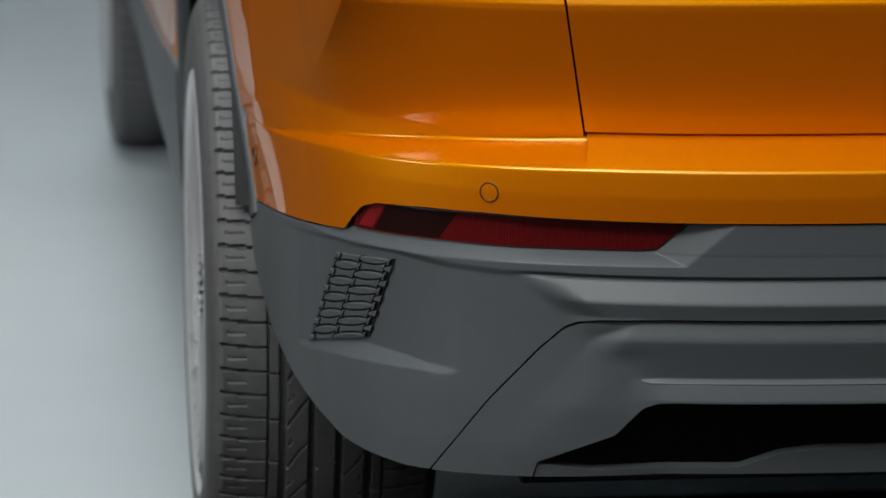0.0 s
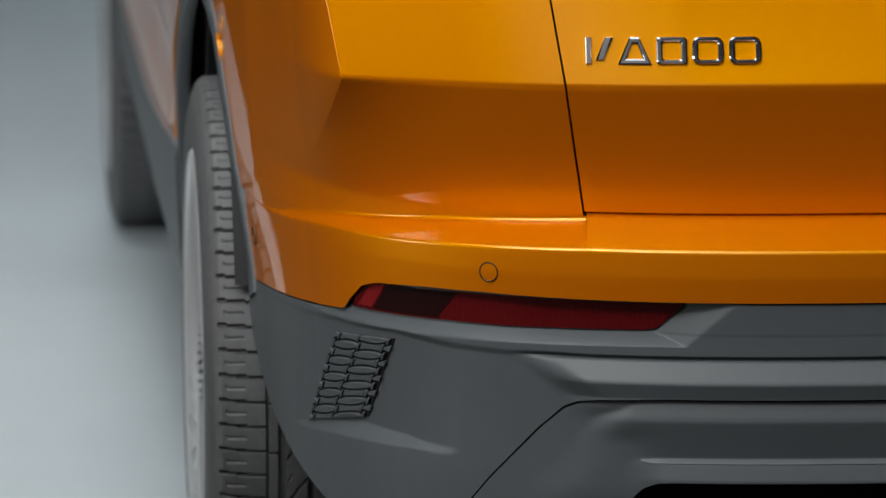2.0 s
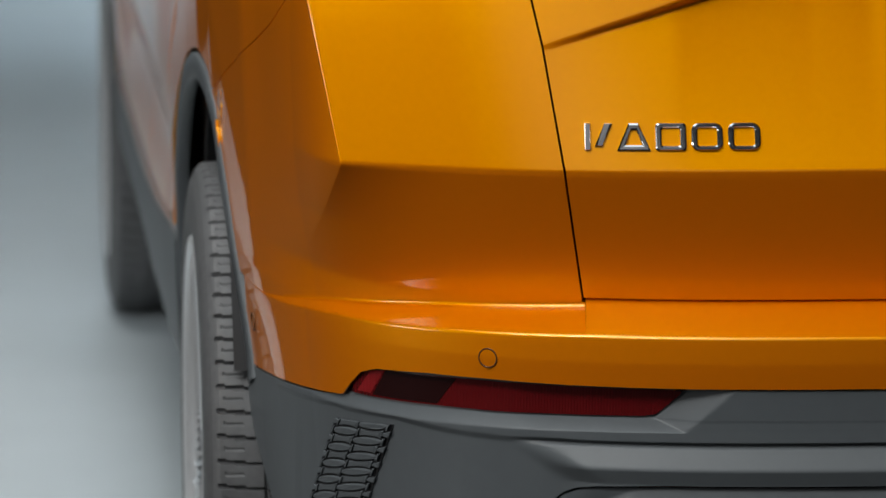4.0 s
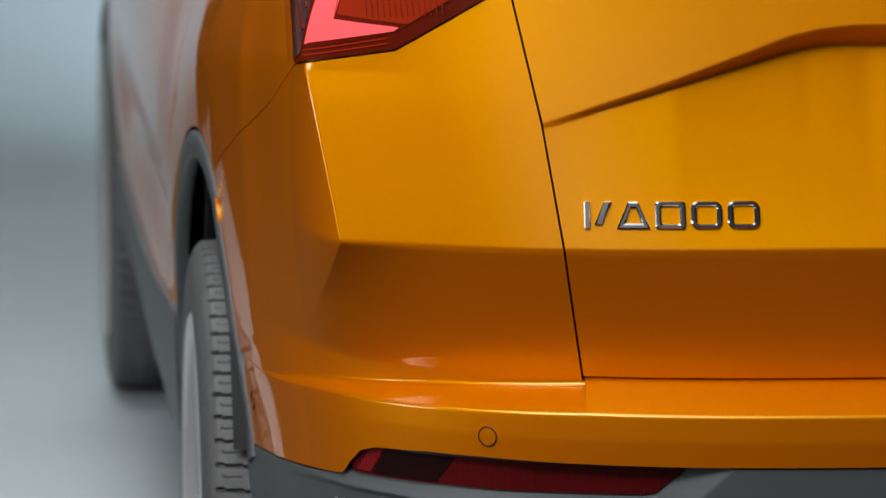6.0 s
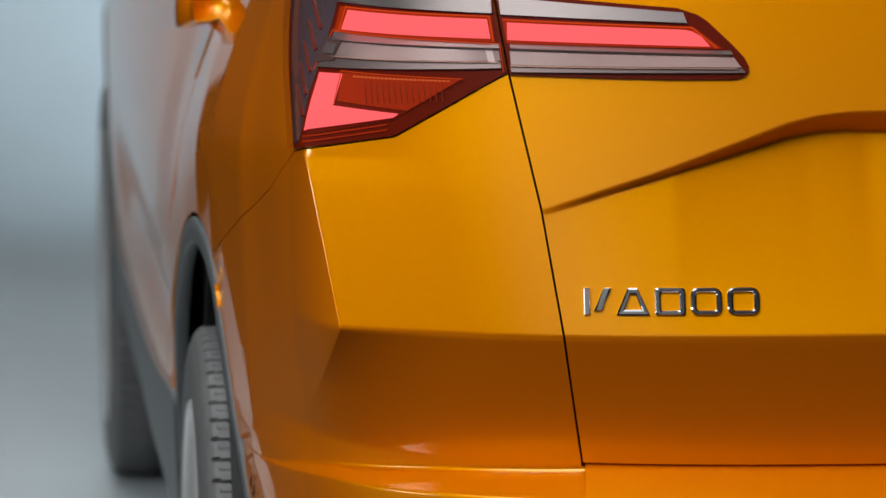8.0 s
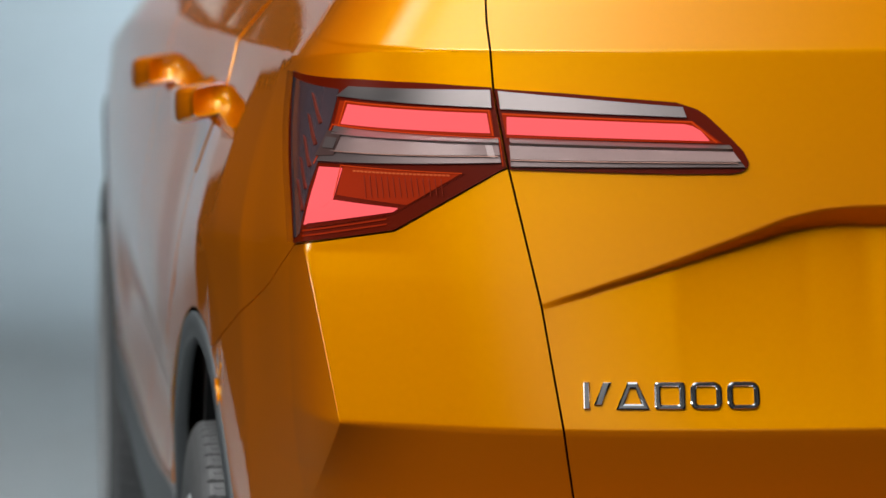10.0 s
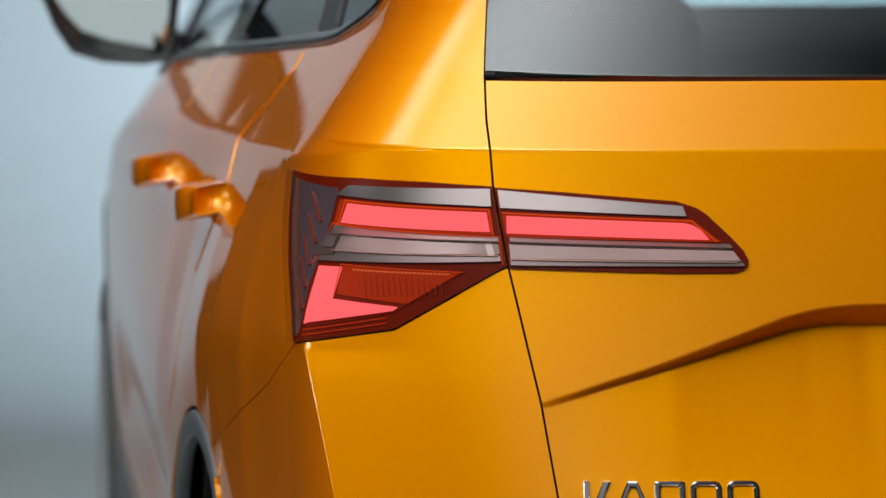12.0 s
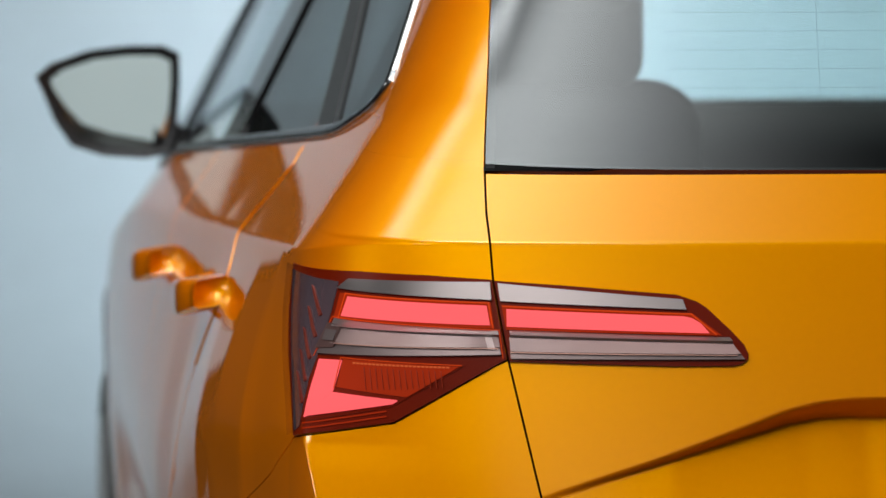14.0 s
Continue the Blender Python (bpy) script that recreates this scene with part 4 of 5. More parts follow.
BARS_OUT = (((0.7665, 1.0965), (0.6165, 1.0935), (0.6135, 1.0745), (0.7745, 1.0770)),)
WELL = ((0.779, 1.0995), (0.6125, 1.0965), (0.6095, 1.0715), (0.786, 1.0735))
for side, mir in ((0, False), (1, True)):
    sheet("bar_surround", quad(UPPER, WELL, 16, 3), AMBERSPILL, outer[side], "deep red surround glowing in place of the bar's spilled light", out=0.0042, thick=0.003, mirror=mir)
    sheet("bar_surround", quad(UPPER, ((0.602, 1.0945), (0.414, 1.0865), (0.386, 1.0652), (0.598, 1.0705)), 16, 3), AMBERSPILL, inner[side], "deep red surround glowing in place of the bar's spilled light", out=0.0042, thick=0.003, mirror=mir)
    sheet("light_bar", quad(UPPER, BARS_OUT[0], 16, 3), REDGLOW, outer[side], "lit red light bar", out=0.0055, thick=0.003, mirror=mir)
    p = columns(UPPER, 0.3985, 0.597, curve((0.3985, 1.0673), (0.5945, 1.0735)), curve((0.3985, 1.0676), (0.406, 1.0765), (0.414, 1.0815), (0.422, 1.0836), (0.5975, 1.0905)), 24, 3)
    sheet("light_bar", p, REDGLOW, inner[side], "lit red light bar", out=0.0055, thick=0.003, mirror=mir)
    # lower bracket: an upright limb and a pointed foot
    sheet("bar_surround", quad(UPPER, ((0.802, 1.0370), (0.640, 1.0345), (0.715, 0.993), (0.820, 0.9725)), 16, 6), DEEPRED, outer[side], "dark red lamp well", out=0.0038, thick=0.003, mirror=mir)
    sheet("amber_well", quad(UPPER, ((0.769, 1.036), (0.645, 1.034), (0.700, 1.0025), (0.775, 1.0085)), 16, 6), AMBERSPILL, outer[side], "amber turn signal well", out=0.0046, thick=0.003, mirror=mir)
    sheet("light_bar", quad(UPPER, ((0.7985, 1.0335), (0.770, 1.0345), (0.779, 1.0040), (0.8105, 0.9792)), 4, 8), REDGLOW, outer[side], "lit red light bar", out=0.0055, thick=0.003, mirror=mir)
    p = columns(UPPER, 0.7100, 0.8103, curve((0.7100, 0.9985), (0.714, 0.9955), (0.8103, 0.9792)), curve((0.7100, 0.9995), (0.7798, 1.0039), (0.8103, 0.9793)), 20, 3)
    sheet("light_bar", p, REDGLOW, outer[side], "lit red light bar", out=0.0056, thick=0.003, mirror=mir)
    # ribs and bright line in the turn signal
    for k in range(14):
        s = 0.745 - 0.0062 * k
        sheet("lamp_rib", quad(UPPER, ((s, 1.029), (s - 0.0009, 1.029), (s - 0.0009 - 0.002, 1.0075 + 0.0004 * k), (s - 0.002, 1.0075 + 0.0004 * k)), 1, 2), RIBRED, outer[side], "", out=0.0058, thick=0.002, mirror=mir)
    for k in range(24):
        s = 0.757 - 0.0043 * k
        sheet("lamp_bead", quad(UPPER, ((s, 1.0335), (s - 0.003, 1.0334), (s - 0.003, 1.0318), (s, 1.0319)), 1, 1), BEAD, outer[side], "", out=0.0056, thick=0.001, mirror=mir)
    sheet("outer_lamp_sheen", quad(UPPER, ((0.918, 1.112), (0.782, 1.1105), (0.8225, 0.968), (0.8400, 0.962)), 12, 16), LAMPSHEEN, outer[side], "purple-grey sheet with the lamp glass's reflection painted in", out=0.0038, thick=0.001, mirror=mir)
    # dark ribs behind the glass of the lamp's outer side
    for k in range(5):
        z = 0.992 + 0.021 * k
        s = 0.828 - 0.003 * k
        p = quad(UPPER, ((s + 0.016, z + 0.027), (s + 0.010, z + 0.024), (s - 0.012, z), (s - 0.008, z - 0.002)), 4, 3)
        sheet("lamp_fin", p, AMBERDARK, outer[side], "", out=0.0056, thick=0.002, mirror=mir)
    # steps under the bracket
    for k, dz in enumerate((0.0, -0.005)):
        p = quad(UPPER, ((0.815, 0.9725 + dz), (0.722, 0.9890 + dz), (0.722, 0.9876 + dz), (0.815, 0.9710 + dz)), 10, 1)
        sheet("lamp_rib", p, AMBERSPILL, outer[side], "", out=0.0042, thick=0.001, mirror=mir)

SILVER_OUT = ((0.783, 1.0735), (0.6065, 1.0680), (0.6035, 1.0445), (0.8035, 1.0375))
SILVER_IN = ((0.595, 1.0685), (0.3795, 1.0608), (0.3640, 1.0398), (0.594, 1.0408))
# upper bevel paler, lower bevel darker, as light from overhead would leave them
labels3 = ("bright satin silver lamp strip", "finely ribbed clear reflector strip", "satin silver lamp strip with shade in its colour")
strips(outer, "silver_strip", SILVER_OUT, (0.0, 0.26, 0.70, 1.0), (SATINLIT, RIBBED, SATINSHADED), labels3, 0.0058, (0.006, 0.003, 0.002))
strips(inner, "silver_strip", SILVER_IN, (0.0, 0.24, 0.74, 1.0), (SATINLIT, RIBBED, SATINSHADED), labels3, 0.0058, (0.006, 0.003, 0.002))
strips(outer, "silver_strip", ((0.7655, 1.1145), (0.6125, 1.1160), (0.6115, 1.0985), (0.7835, 1.1035)), (0.0, 1.0), (SATIN,), labels3, 0.0058, (0.001,))
strips(inner, "silver_strip", ((0.605, 1.1150), (0.424, 1.0995), (0.4205, 1.0895), (0.603, 1.0975)), (0.0, 1.0), (SATIN,), labels3, 0.0058, (0.001,))
for side, mir in ((0, False), (1, True)):
    sheet("silver_strip", quad(UPPER, ((0.6185, 1.0628), (0.6115, 1.0625), (0.6085, 1.0505), (0.6160, 1.0510)), 2, 2), CLEARWHITE, outer[side], "small clear lamp block", out=0.007, thick=0.002, mirror=mir)
    sheet("lamp_box", quad(UPPER, ((0.7915, 1.0690), (0.7725, 1.0675), (0.7800, 1.0460), (0.8060, 1.0430)), 3, 3), LAMPBOX, outer[side], "dark clear box at the strip's end", out=0.0066, thick=0.002, mirror=mir)
    sheet("silver_strip", quad(UPPER, ((0.7915, 1.0625), (0.7765, 1.0622), (0.7800, 1.0520), (0.7955, 1.0518)), 2, 2), SATINSHADED, outer[side], "small clear lamp block", out=0.0078, thick=0.002, mirror=mir)
    # bright step under the ribbed strip
    p = quad(UPPER, ((0.7795, 1.0500), (0.6062, 1.0524), (0.6060, 1.0514), (0.7798, 1.0490)), 14, 1)
    sheet("lamp_rib", p, STEPCOPPER, outer[side], "", out=0.0074, thick=0.001, mirror=mir)
    p = quad(UPPER, ((0.5940, 1.0489), (0.3715, 1.0460), (0.3710, 1.0450), (0.5940, 1.0479)), 14, 1)
    sheet("lamp_rib", p, STEPCOPPER, inner[side], "", out=0.0074, thick=0.001, mirror=mir)

def outline(parent, corners, wide, mirror, out=0.0052):
    """A fine glowing line round a four-cornered lamp element, for bar light caught inside the lens."""
    c = [np.array(q) for q in corners]
    for k in range(4):
        a, b = c[k], c[(k + 1) % 4]
        t = (b - a) / np.linalg.norm(b - a)
        n = np.array((t[1], -t[0])) * wide
        a, b = a - t * wide, b + t * wide
        q = (a + n, b + n, b, a) if n[1] > 0 else (a, b, b + n, a + n)
        sheet("edge_glow", quad(UPPER, [tuple(v) for v in q], 14, 1), EDGEGLOW, parent, "", out=out, thick=0.0005, mirror=mirror)


for side, mir in ((0, False), (1, True)):
    outline(outer[side], ((0.7695, 1.0985), (0.6150, 1.0955), (0.6115, 1.0727), (0.7775, 1.0752)), 0.0013, mir)
    outline(outer[side], ((0.7865, 1.0748), (0.6050, 1.0695), (0.6020, 1.0432), (0.8065, 1.0362)), 0.0008, mir)
    outline(inner[side], ((0.6000, 1.0925), (0.4160, 1.0852), (0.3925, 1.0658), (0.5965, 1.0718)), 0.0013, mir)
    outline(outer[side], ((0.7705, 1.0365), (0.6430, 1.0345), (0.7000, 1.0018), (0.7770, 1.0078)), 0.0008, mir, 0.0060)

# ---- badge: chrome bars and open frames, plain shapes ----
def badge_piece(loop, hole=None):
    """A raised chrome shape on the tailgate from an outline (metres across and up), with a bevelled edge and perhaps a hole."""
    def place(q, lift):
        x, z = float(q[0]), float(q[1])
        w = surf(UPPER, s_of_x(UPPER, -x, z), z)
        w[1] += plate_recess(w[0], z) - lift
        return w
    outer_loop = np.array(loop)
    n = len(outer_loop)
    c = outer_loop.mean(0)
    if hole is None:
        rings = [(outer_loop, -0.001), (outer_loop, 0.0026), (c + (outer_loop - c) * (0.72, 0.93), 0.0038)]
    else:
        hole = np.array(hole)
        between = lambda t: outer_loop + (hole - outer_loop) * t
        rings = [(outer_loop, -0.001), (outer_loop, 0.0026), (between(0.25), 0.0038), (between(0.75), 0.0038), (hole, 0.0026), (hole, -0.001)]
    verts = [place(q, lift) for line, lift in rings for q in line]
    faces = [(k * n + i, k * n + (i + 1) % n, (k + 1) * n + (i + 1) % n, (k + 1) * n + i) for k in range(len(rings) - 1) for i in range(n)]
    if hole is None:
        faces.append(tuple(range((len(rings) - 1) * n, len(rings) * n)))
    mesh_object("badge", verts, faces, CHROME, gate_panel, "plain raised chrome shape", smooth=False)


def round_frame(x0, x1, z0, z1, corner, n=6):
    pts = []
    for cx, cz, a0 in ((x1 - corner, z0 + corner, -90), (x1 - corner, z1 - corner, 0), (x0 + corner, z1 - corner, 90), (x0 + corner, z0 + corner, 180)):
        pts += [(cx + corner * math.cos(math.radians(a0 + 90 * k / n)), cz + corner * math.sin(math.radians(a0 + 90 * k / n))) for k in range(n + 1)]
    return pts


Z0, Z1, STROKE = 0.8108, 0.8366, 0.0058
badge_piece([(-0.5278, Z0), (-0.5278 + STROKE, Z0), (-0.5278 + STROKE, Z1), (-0.5278, Z1)])
badge_piece([(-0.5180, Z0 + 0.004), (-0.5115, Z0 + 0.004), (-0.5010, Z1), (-0.5085, Z1)])
badge_piece([(-0.4965, Z0), (-0.4640, Z0), (-0.4755, Z1), (-0.4850, Z1)], [(-0.4885, Z0 + 0.005), (-0.4720, Z0 + 0.005), (-0.4775, Z1 - 0.006), (-0.4828, Z1 - 0.006)])
for x0, x1, corner in ((-0.4590, -0.4290, 0.003), (-0.4240, -0.3930, 0.0075), (-0.3880, -0.3560, 0.0075)):
    badge_piece(round_frame(x0, x1, Z0, Z1, corner), round_frame(x0 + STROKE, x1 - STROKE, Z0 + 0.0042, Z1 - 0.0042, 0.0024))

# ---- parking sensors ----
def ring(name, centre, normal, r0, r1, proud, mat, parent, label, mirror):
    z = Vector(normal).normalized()
    m = Matrix.Translation(centre) @ z.to_track_quat("Z", "Y").to_matrix().to_4x4()
    prof = [(r0, -0.001), (r0, proud * 0.6), ((r0 + r1) / 2, proud), (r1, proud * 0.6), (r1, -0.001)]
    verts, faces = [], []
    for k in range(40):
        a = 2 * math.pi * k / 40
        for r, h in prof:
            q = m @ Vector((r * math.cos(a), r * math.sin(a), h))
            verts.append((-q.x if mirror else q.x, q.y, q.z))
    n = len(prof)
    for k in range(40):
        for j in range(n - 1):
            faces.append((k * n + j, ((k + 1) % 40) * n + j, ((k + 1) % 40) * n + j + 1, k * n + j + 1))
    return mesh_object(name, verts, faces, mat, parent, label)


for s, z in ((0.631, 0.5985), (1.122, 0.5560), (0.22, 0.5985)):
    c = surf(BUMPER, s, z)
    n = np.cross(surf(BUMPER, s, z + 0.01) - c, surf(BUMPER, s + 0.01, z) - c)
    n = n if n[1] < 0 else -n
    c = c + n / np.linalg.norm(n) * (0.003 if s > 1 else 0)
    for side, mir in ((0, False), (1, True)):
        ring("parking_sensor", c, n, 0.0088, 0.0103, 0.0006, SENSORGAP, bumper[side], "round parking sensor with a fine dark ring", mir)

# ---- rear reflectors in their pockets ----
def reflector_sheet(s0, s1, mat, label, out=0.003, shape=None):
    bot = curve((0.40, 0.5740), (0.427, 0.5720), (0.459, 0.5440), (0.529, 0.5430), (0.609, 0.5420), (0.67, 0.5420), (0.74, 0.5400), (0.806, 0.5385), (0.82, 0.5385))
    top = lambda s: min(float(SEAM_LOW(s)) - 0.0035, float(np.interp(s, (0.76, 0.775, 0.79, 0.812), (0.5735, 0.569, 0.561, 0.5395))))
    p = columns(BUMPER, s0, s1, bot, lambda s: max(top(s), float(bot(s)) + 0.0005), 30, 6, facets)
    for side, mir in ((0, False), (1, True)):
        sheet("rear_reflector", p, mat, grey[side], label, out=out, thick=0.008, mirror=mir)


reflector_sheet(0.4275, 0.811, REFLECTDARK, "dark red lamp glass surround", 0.0015)
reflector_sheet(0.4325, 0.7990, REFLECTRED, "ribbed dark red rear reflector", 0.0030)
for side, mir in ((0, False), (1, True)):
    dark = quad(BUMPER, ((0.748, 0.5700), (0.662, 0.5715), (0.684, 0.5435), (0.768, 0.5415)), 14, 6, facets)
    sheet("fog_lamp_glass", dark, REFLECTDARK, grey[side], "unlit dark fog lamp glass", out=0.0036, thick=0.003, mirror=mir)
    end = quad(BUMPER, ((0.770, 0.5665), (0.7505, 0.5690), (0.7705, 0.5425), (0.7920, 0.5420)), 6, 6, facets)
    sheet("reflector_end", end, REFLECTBRIGHT, grey[side], "ribbed bright red reflector end", out=0.0036, thick=0.003, mirror=mir)

# ---- corner grille: woven pieces in a parallelogram ----
GR = ((0.838, 0.5055), (0.741, 0.5145), (0.7790, 0.4215), (0.9150, 0.3930))
backing = quad(BUMPER, GR, 14, 18, facets)
for side, mir in ((0, False), (1, True)):
    sheet("grille_backing", backing, DARK, grey[side], "black grille opening", out=0.0012, thick=0.003, mirror=mir)


def grille_point(a, b, lift):
    (s0, z0), (s1, z1), (s2, z2), (s3, z3) = GR
    s = (s0 * (1 - a) + s1 * a) * (1 - b) + (s3 * (1 - a) + s2 * a) * b
    z = (z0 * (1 - a) + z1 * a) * (1 - b) + (z3 * (1 - a) + z2 * a) * b
    q = surf(BUMPER, s, z)
    q[1] += facets(q[0], z) - lift
    q[0] -= lift * 0.6
    return q


def grille_piece(poly, name, label, lift=0.0022, mat=GREY):
    """A raised plate over a polygon of the grille's plane, cut at the opening's edge."""
    poly = [(min(max(a, 0.0), 1.0), min(max(b, 0.0), 1.0)) for a, b in poly]
    if max(a for a, b in poly) - min(a for a, b in poly) < 0.02:
        return
    n = len(poly)
    ca, cb = sum(a for a, b in poly) / n, sum(b for a, b in poly) / n
    low = [grille_point(a, b, 0.001) for a, b in poly]
    mid = [grille_point(a, b, lift) for a, b in poly]
    top = [grille_point(ca + (a - ca) * 0.86, cb + (b - cb) * 0.72, lift + 0.0012) for a, b in poly]
    for side, mir in ((0, False), (1, True)):
        v = [q * ((-1, 1, 1) if mir else (1, 1, 1)) for q in low + mid + top]
        f = [(i, (i + 1) % n, n + (i + 1) % n, n + i) for i in range(n)] + [(n + i, n + (i + 1) % n, 2 * n + (i + 1) % n, 2 * n + i) for i in range(n)] + [tuple(range(2 * n, 3 * n))]
        mesh_object(name, v, f, mat, grey[side], label, smooth=False)


def mirrored_outline(a0, b0, pts):
    """A closed outline from the points of its upper left quarter, going from the left end to the middle."""
    top = [(a0 + a, b0 - b) for a, b in pts] + [(a0 - a, b0 - b) for a, b in pts[-2::-1]]
    return top + [(a, 2 * b0 - b) for a, b in reversed(top)]


ROW = 0.0952
for n in range(11):
    b0 = 0.030 + ROW * n
    for k in range(-1, 3):
        a0 = 0.28 + 0.42 * (n % 2 == 0) + 0.84 * (k - 0.5) - 0.42
        if -0.2 < a0 < 1.2:
            # a long six-sided plate with a link at either end, then a waisted plate
            grille_piece(mirrored_outline(a0, b0, ((-0.230, 0.014), (-0.18, 0.028), (-0.10, 0.041), (0.0, 0.043))), "grille_plate", "", 0.0026)
            for e in (-1, 1):
                ae = a0 + e * 0.236
                if 0.0 < ae < 1.0:
                    grille_piece([(ae - 0.013, b0 - 0.046), (ae + 0.013, b0 - 0.046), (ae + 0.013, b0 + 0.046), (ae - 0.013, b0 + 0.046)], "grille_link", "", 0.0034)
        if -0.1 < a0 + 0.42 < 1.1:
            grille_piece(mirrored_outline(a0 + 0.42, b0, ((-0.172, 0.044), (-0.07, 0.030), (0.0, 0.028))), "grille_web", "", 0.0016)

# ---- diffuser details: a black plate for the opening's shade, and the lower lip ----
part("opening_shade", box_bm((1.16, 0.03, 0.16), (0, 0.165, 0.36), 0.004), DARK, car, "black plate standing in for the shade in the diffuser's opening")
lip = columns(BUMPER, 0.0, 0.578, lambda s: float(np.interp(s, (0, 0.48, 0.578), (0.3055, 0.3020, 0.3010))), lambda s: float(np.interp(s, (0, 0.286, 0.325, 0.367, 0.517, 0.578), (0.331, 0.330, 0.325, 0.310, 0.3085, 0.3170))), 90, 8, lambda x, z: 0.035 * min(max((0.578 - abs(x)) / 0.14, 0), 1))
both("diffuser_lip", lip, GREY, car, "grey lower lip of the diffuser", thick=0.012)
ridge = columns(BUMPER, 0.0, 0.472, lambda s: float(np.interp(s, (0, 0.465, 0.472), (0.4085, 0.4085, 0.4105))), lambda s: 0.4125, 60, 3, facets)
both("diffuser_ridge", ridge, GREY, car, LABEL_GREY, out=0.0015, thick=0.004)

# ---- door handles ----
def door_handle(yc, zc, parent, mirror):
    """A grab handle: a bowed grip with a solid mount at either end."""
    verts, faces, n, m = [], [], 22, 16
    for i in range(n):
        t = -1 + 2 * i / (n - 1)
        y = yc + 0.105 * t
        z = zc - 0.010 * t
        reach = 0.052 * (1 - 0.30 * abs(t) ** 4)
        inner_x = -0.006 if abs(t) > 0.66 else 0.020
        x = float(half_width(y, z))
        lo, hi = x + inner_x, x + reach
        hh = 0.0215 * (1 - 0.22 * abs(t) ** 6)
        for k in range(m):
            a = 2 * math.pi * k / m
            ca, sa = math.cos(a), math.sin(a)
            px = (lo + hi) / 2 + (hi - lo) / 2 * math.copysign(abs(ca) ** 0.35, ca)
            verts.append((px if mirror else -px, y, z + hh * math.copysign(abs(sa) ** 0.4, sa) - 0.18 * (px - x)))
    for i in range(n - 1):
        for k in range(m):
            faces.append((i * m + k, i * m + (k + 1) % m, (i + 1) * m + (k + 1) % m, (i + 1) * m + k))
    faces += [tuple(range(m)), tuple(range((n - 1) * m, n * m))]
    mesh_object("door_handle", verts, faces, PAINT, parent, "body-coloured grab handle")


for side, mir in ((0, False), (1, True)):
    door_handle(1.115, 1.018, rear_door[side], mir)
    door_handle(1.915, 0.983, front_door[side], mir)

# ---- door mirrors ----
def mirror_unit(mirror):
    sx = -1 if mirror else 1
    outline = [(-1.006, 1.178), (-0.985, 1.196), (-0.93, 1.215), (-0.87, 1.222), (-0.82, 1.222), (-0.798, 1.212), (-0.797, 1.17), (-0.802, 1.10), (-0.812, 1.066), (-0.85, 1.060), (-0.91, 1.064), (-0.955, 1.078), (-0.98, 1.115)]
    c = np.array(outline).mean(0)
    outline = [(c[0] + 1.05 * (x - c[0]) - 0.002, c[1] + 1.06 * (z - c[1]) - 0.002) for x, z in outline]
    body = new("door_mirror")
    body.parent = car
    layers = [(0.95, 2.872), (0.995, 2.862), (1.0, 2.872), (0.99, 2.91), (0.90, 2.96), (0.70, 3.0), (0.35, 3.02)]
    verts = [(sx * (c[0] + (x - c[0]) * k), y - 0.10 * (x - c[0]) * 0.3, c[1] + (z - c[1]) * k) for k, y in layers for x, z in outline]
    n = len(outline)
    faces = [(i * n + k, i * n + (k + 1) % n, (i + 1) * n + (k + 1) % n, (i + 1) * n + k) for i in range(len(layers) - 1) for k in range(n)] + [tuple(range((len(layers) - 1) * n, len(layers) * n))]
    fm = [0 if f < n * 3 else 1 for f in range(len(faces))]
    mesh_object("mirror_housing", verts, faces, BLACK, body, "black housing with an orange cap", mats=[BLACK, PAINT], face_mats=fm)
    inner_o = [(c[0] + (x - c[0]) * 0.83, c[1] + (z - c[1]) * 0.84) for x, z in outline]
    az, pt = MIRROR_AIM
    verts = [(sx * x, 2.866 + math.tan(math.radians(az)) * (x - c[0]) + math.tan(math.radians(pt)) * (z - c[1]), z) for x, z in inner_o]
    mesh_object("mirror_glass", verts, [tuple(range(n))], MIRROR, body, "silvered mirror glass", smooth=False)
    rim_v = [(sx * (c[0] + (x - c[0]) * k), y, c[1] + (z - c[1]) * k) for k, y in ((0.95, 2.872), (0.88, 2.874), (0.85, 2.880), (0.84, 2.955), (0.3, 2.960)) for x, z in outline]
    faces = [(i * n + k, i * n + (k + 1) % n, (i + 1) * n + (k + 1) % n, (i + 1) * n + k) for i in range(4) for k in range(n)]
    mesh_object("mirror_rim", rim_v, faces, BLACK, body, "black inner rim")
    # foot on the door
    ring_pts = [(-0.835, 2.90, 1.085, 0.026), (-0.80, 2.92, 1.080, 0.022), (-0.772, 2.93, 1.076, 0.024), (-0.74, 2.94, 1.066, 0.032)]
    verts, faces = [], []
    for x, y, z, r in ring_pts:
        for k in range(12):
            a = 2 * math.pi * k / 12
            verts.append((sx * x, y + 1.3 * r * math.cos(a), z + r * math.sin(a)))
    for i in range(3):
        for k in range(12):
            faces.append((i * 12 + k, i * 12 + (k + 1) % 12, (i + 1) * 12 + (k + 1) % 12, (i + 1) * 12 + k))
    mesh_object("mirror_foot", verts, faces, BLACK, body, "black mirror foot")


mirror_unit(False)
mirror_unit(True)

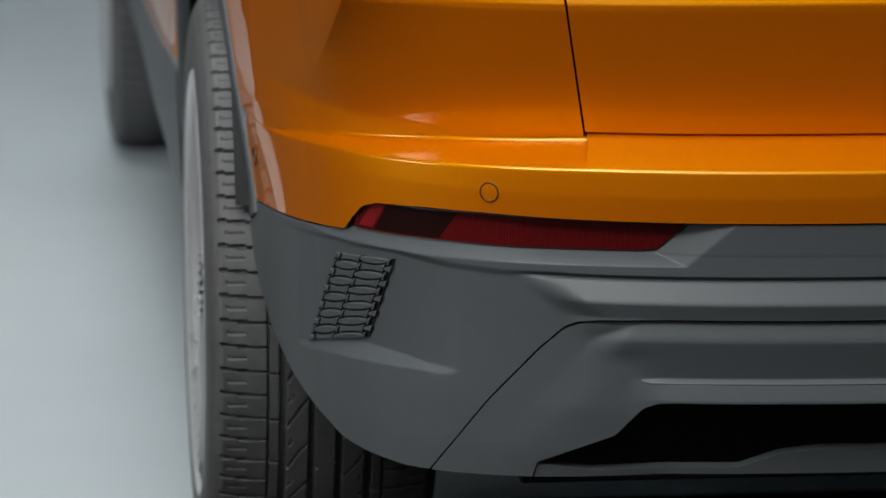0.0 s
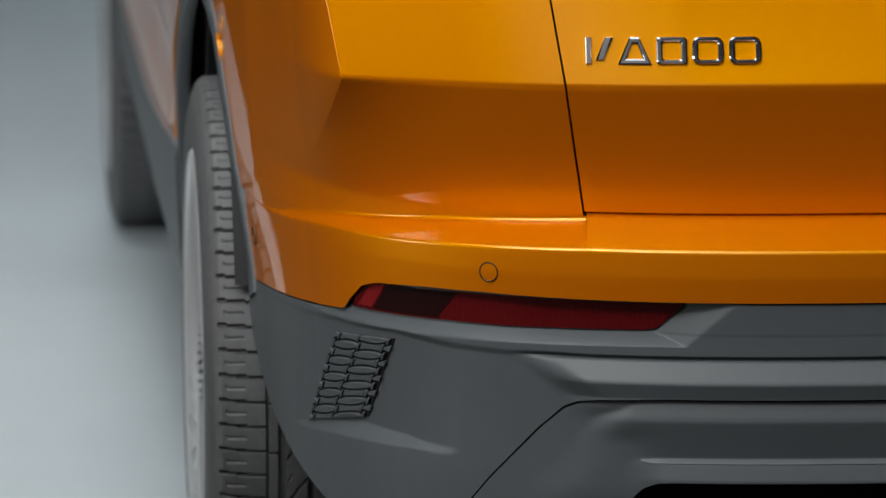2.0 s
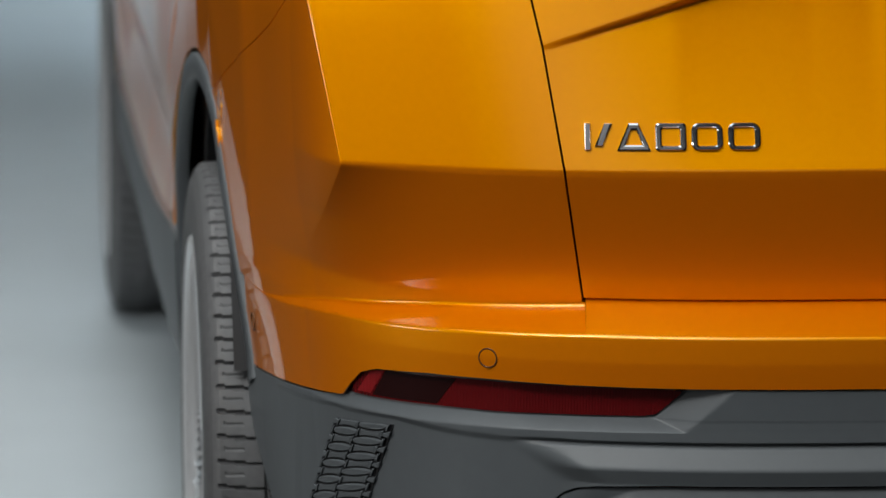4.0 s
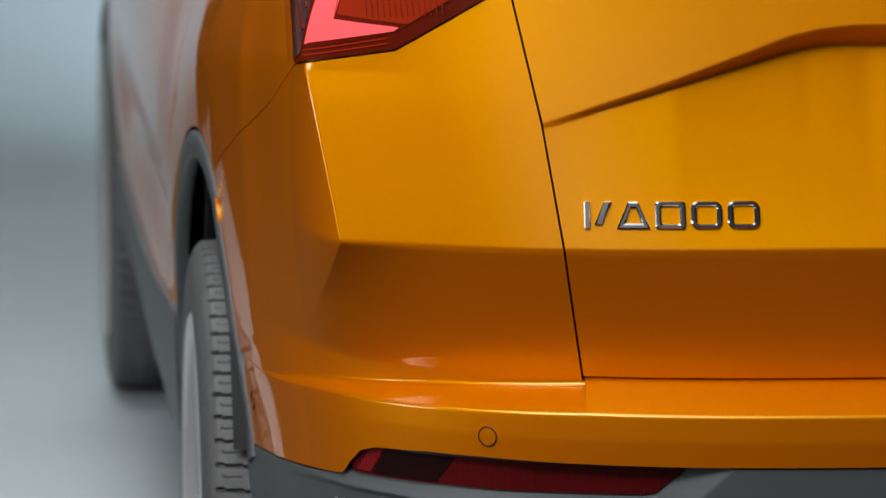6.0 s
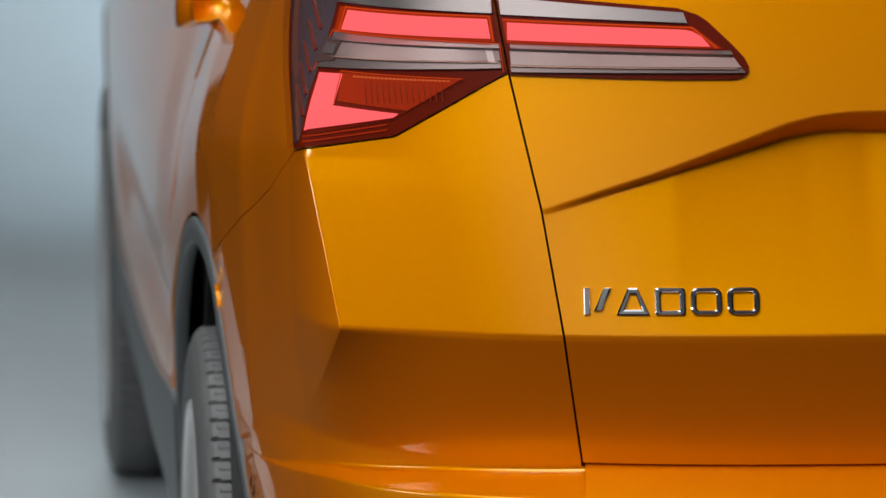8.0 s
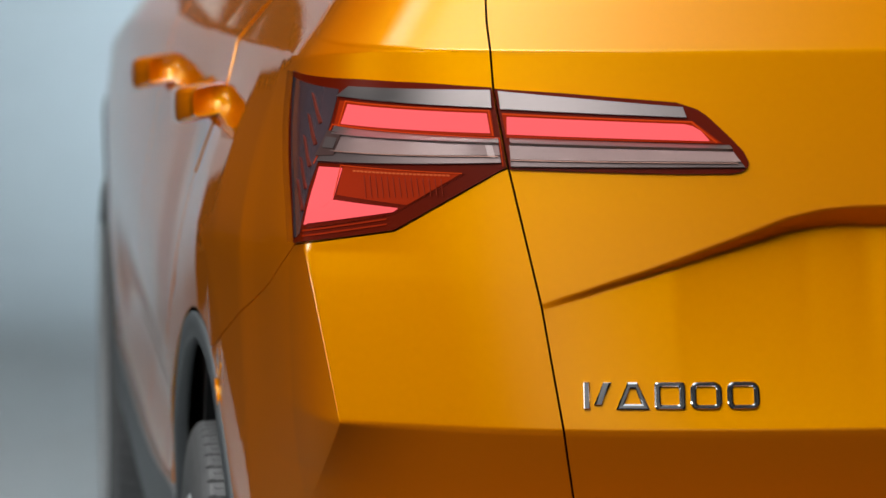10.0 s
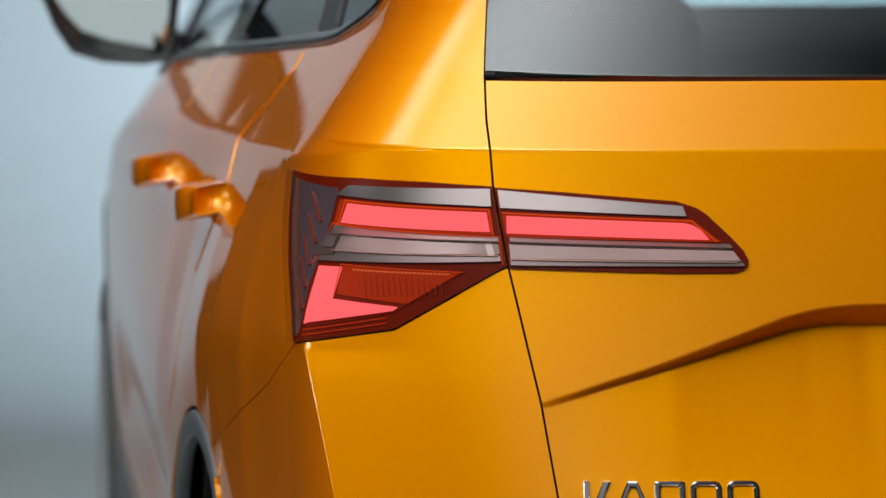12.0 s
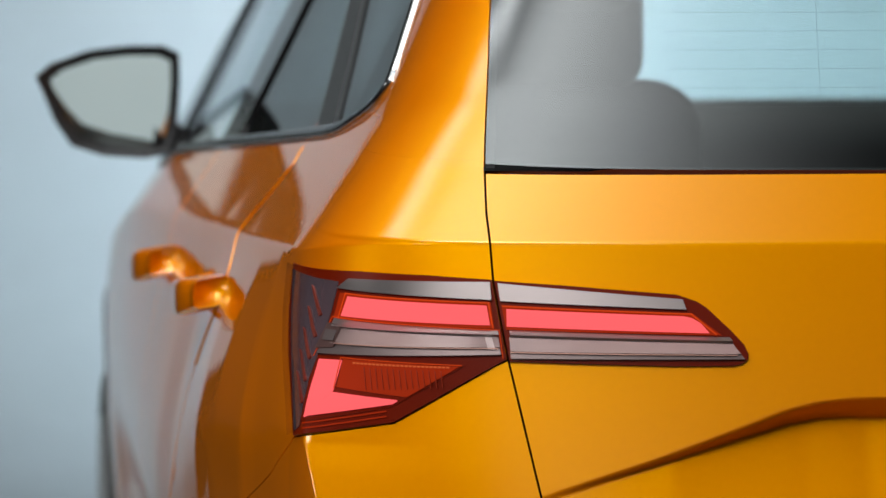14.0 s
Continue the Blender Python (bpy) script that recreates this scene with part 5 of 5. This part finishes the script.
# ---- cabin seen through the glass ----
def seat(name, x, y, wide, top, tilt, label, head=None):
    body = new(name)
    body.parent = car
    tagged(body, label)
    bm = box_bm((wide, 0.18, top - 0.52), (0, 0, (top + 0.52) / 2), 0.075, 6)
    for v in bm.verts:
        v.co.y += (v.co.z - 0.6) * tilt
        if v.co.z > top - 0.15:
            v.co.x *= 0.92
    bmesh.ops.translate(bm, verts=bm.verts, vec=(x, y, 0))
    part("backrest", bm, CLOTH, body, "dark cloth backrest", smooth=True)
    bm = box_bm((wide, 0.50, 0.16), (x, y + 0.30, 0.52), 0.05, 3)
    part("seat", bm, CLOTH, body, "dark cloth seat cushion", smooth=True)
    for hx, hw, hz in head or ():
        bm = box_bm((hw, 0.09, 0.17), (x + hx, y + (hz - 0.6) * tilt, hz), 0.035, 4)
        part("headrest", bm, CLOTH, body, "dark padded headrest", smooth=True)


seat("rear_seat", 0.0, 1.05, 1.24, 1.17, -0.28, "dark cloth rear bench seat", ((-0.385, 0.25, 1.084), (0.385, 0.25, 1.084)))
seat("front_seat", -0.37, 2.05, 0.50, 1.222, -0.30, "dark cloth front seat", ((0.0, 0.29, 1.30), (0.0, 0.26, 1.40)))
seat("front_seat", 0.37, 2.05, 0.50, 1.222, -0.30, "dark cloth front seat", ((0.0, 0.29, 1.30), (0.0, 0.26, 1.40)))
part("dashboard", box_bm((1.40, 0.45, 0.30), (0, 2.95, 0.975), 0.06, 3), CLOTH, car, "black dashboard", smooth=True)
part("load_cover", box_bm((1.02, 0.50, 0.02), (0, 0.62, 1.165), 0.006, 2), CLOTH, car, "black load cover")
for sx in (-1, 1):
    p = [[(sx * (float(half_width(y, z)) - 0.05), y, z) for z in np.linspace(0.9, 1.48, 10)] for y in np.linspace(0.42, 1.15, 10)]
    if sx < 0:
        p = p[::-1]
    sheet("pillar_trim", p, CLOTH, car, "dark pillar lining", thick=0.02)
    p = [[(sx * (float(half_width(y, z)) - 0.04), y, z) for z in np.linspace(0.5, 1.06, 6)] for y in np.linspace(1.15, 2.95, 14)]
    sheet("door_lining", p, CLOTH, car, "dark door lining", thick=0.01, flip=True)
sheet("headlining", [[(x, y, 1.50 - 0.02 * (x / 0.5) ** 2) for y in np.linspace(0.6, 2.5, 8)] for x in np.linspace(-0.54, 0.54, 8)], CLOTH, car, "grey headlining", thick=0.01)
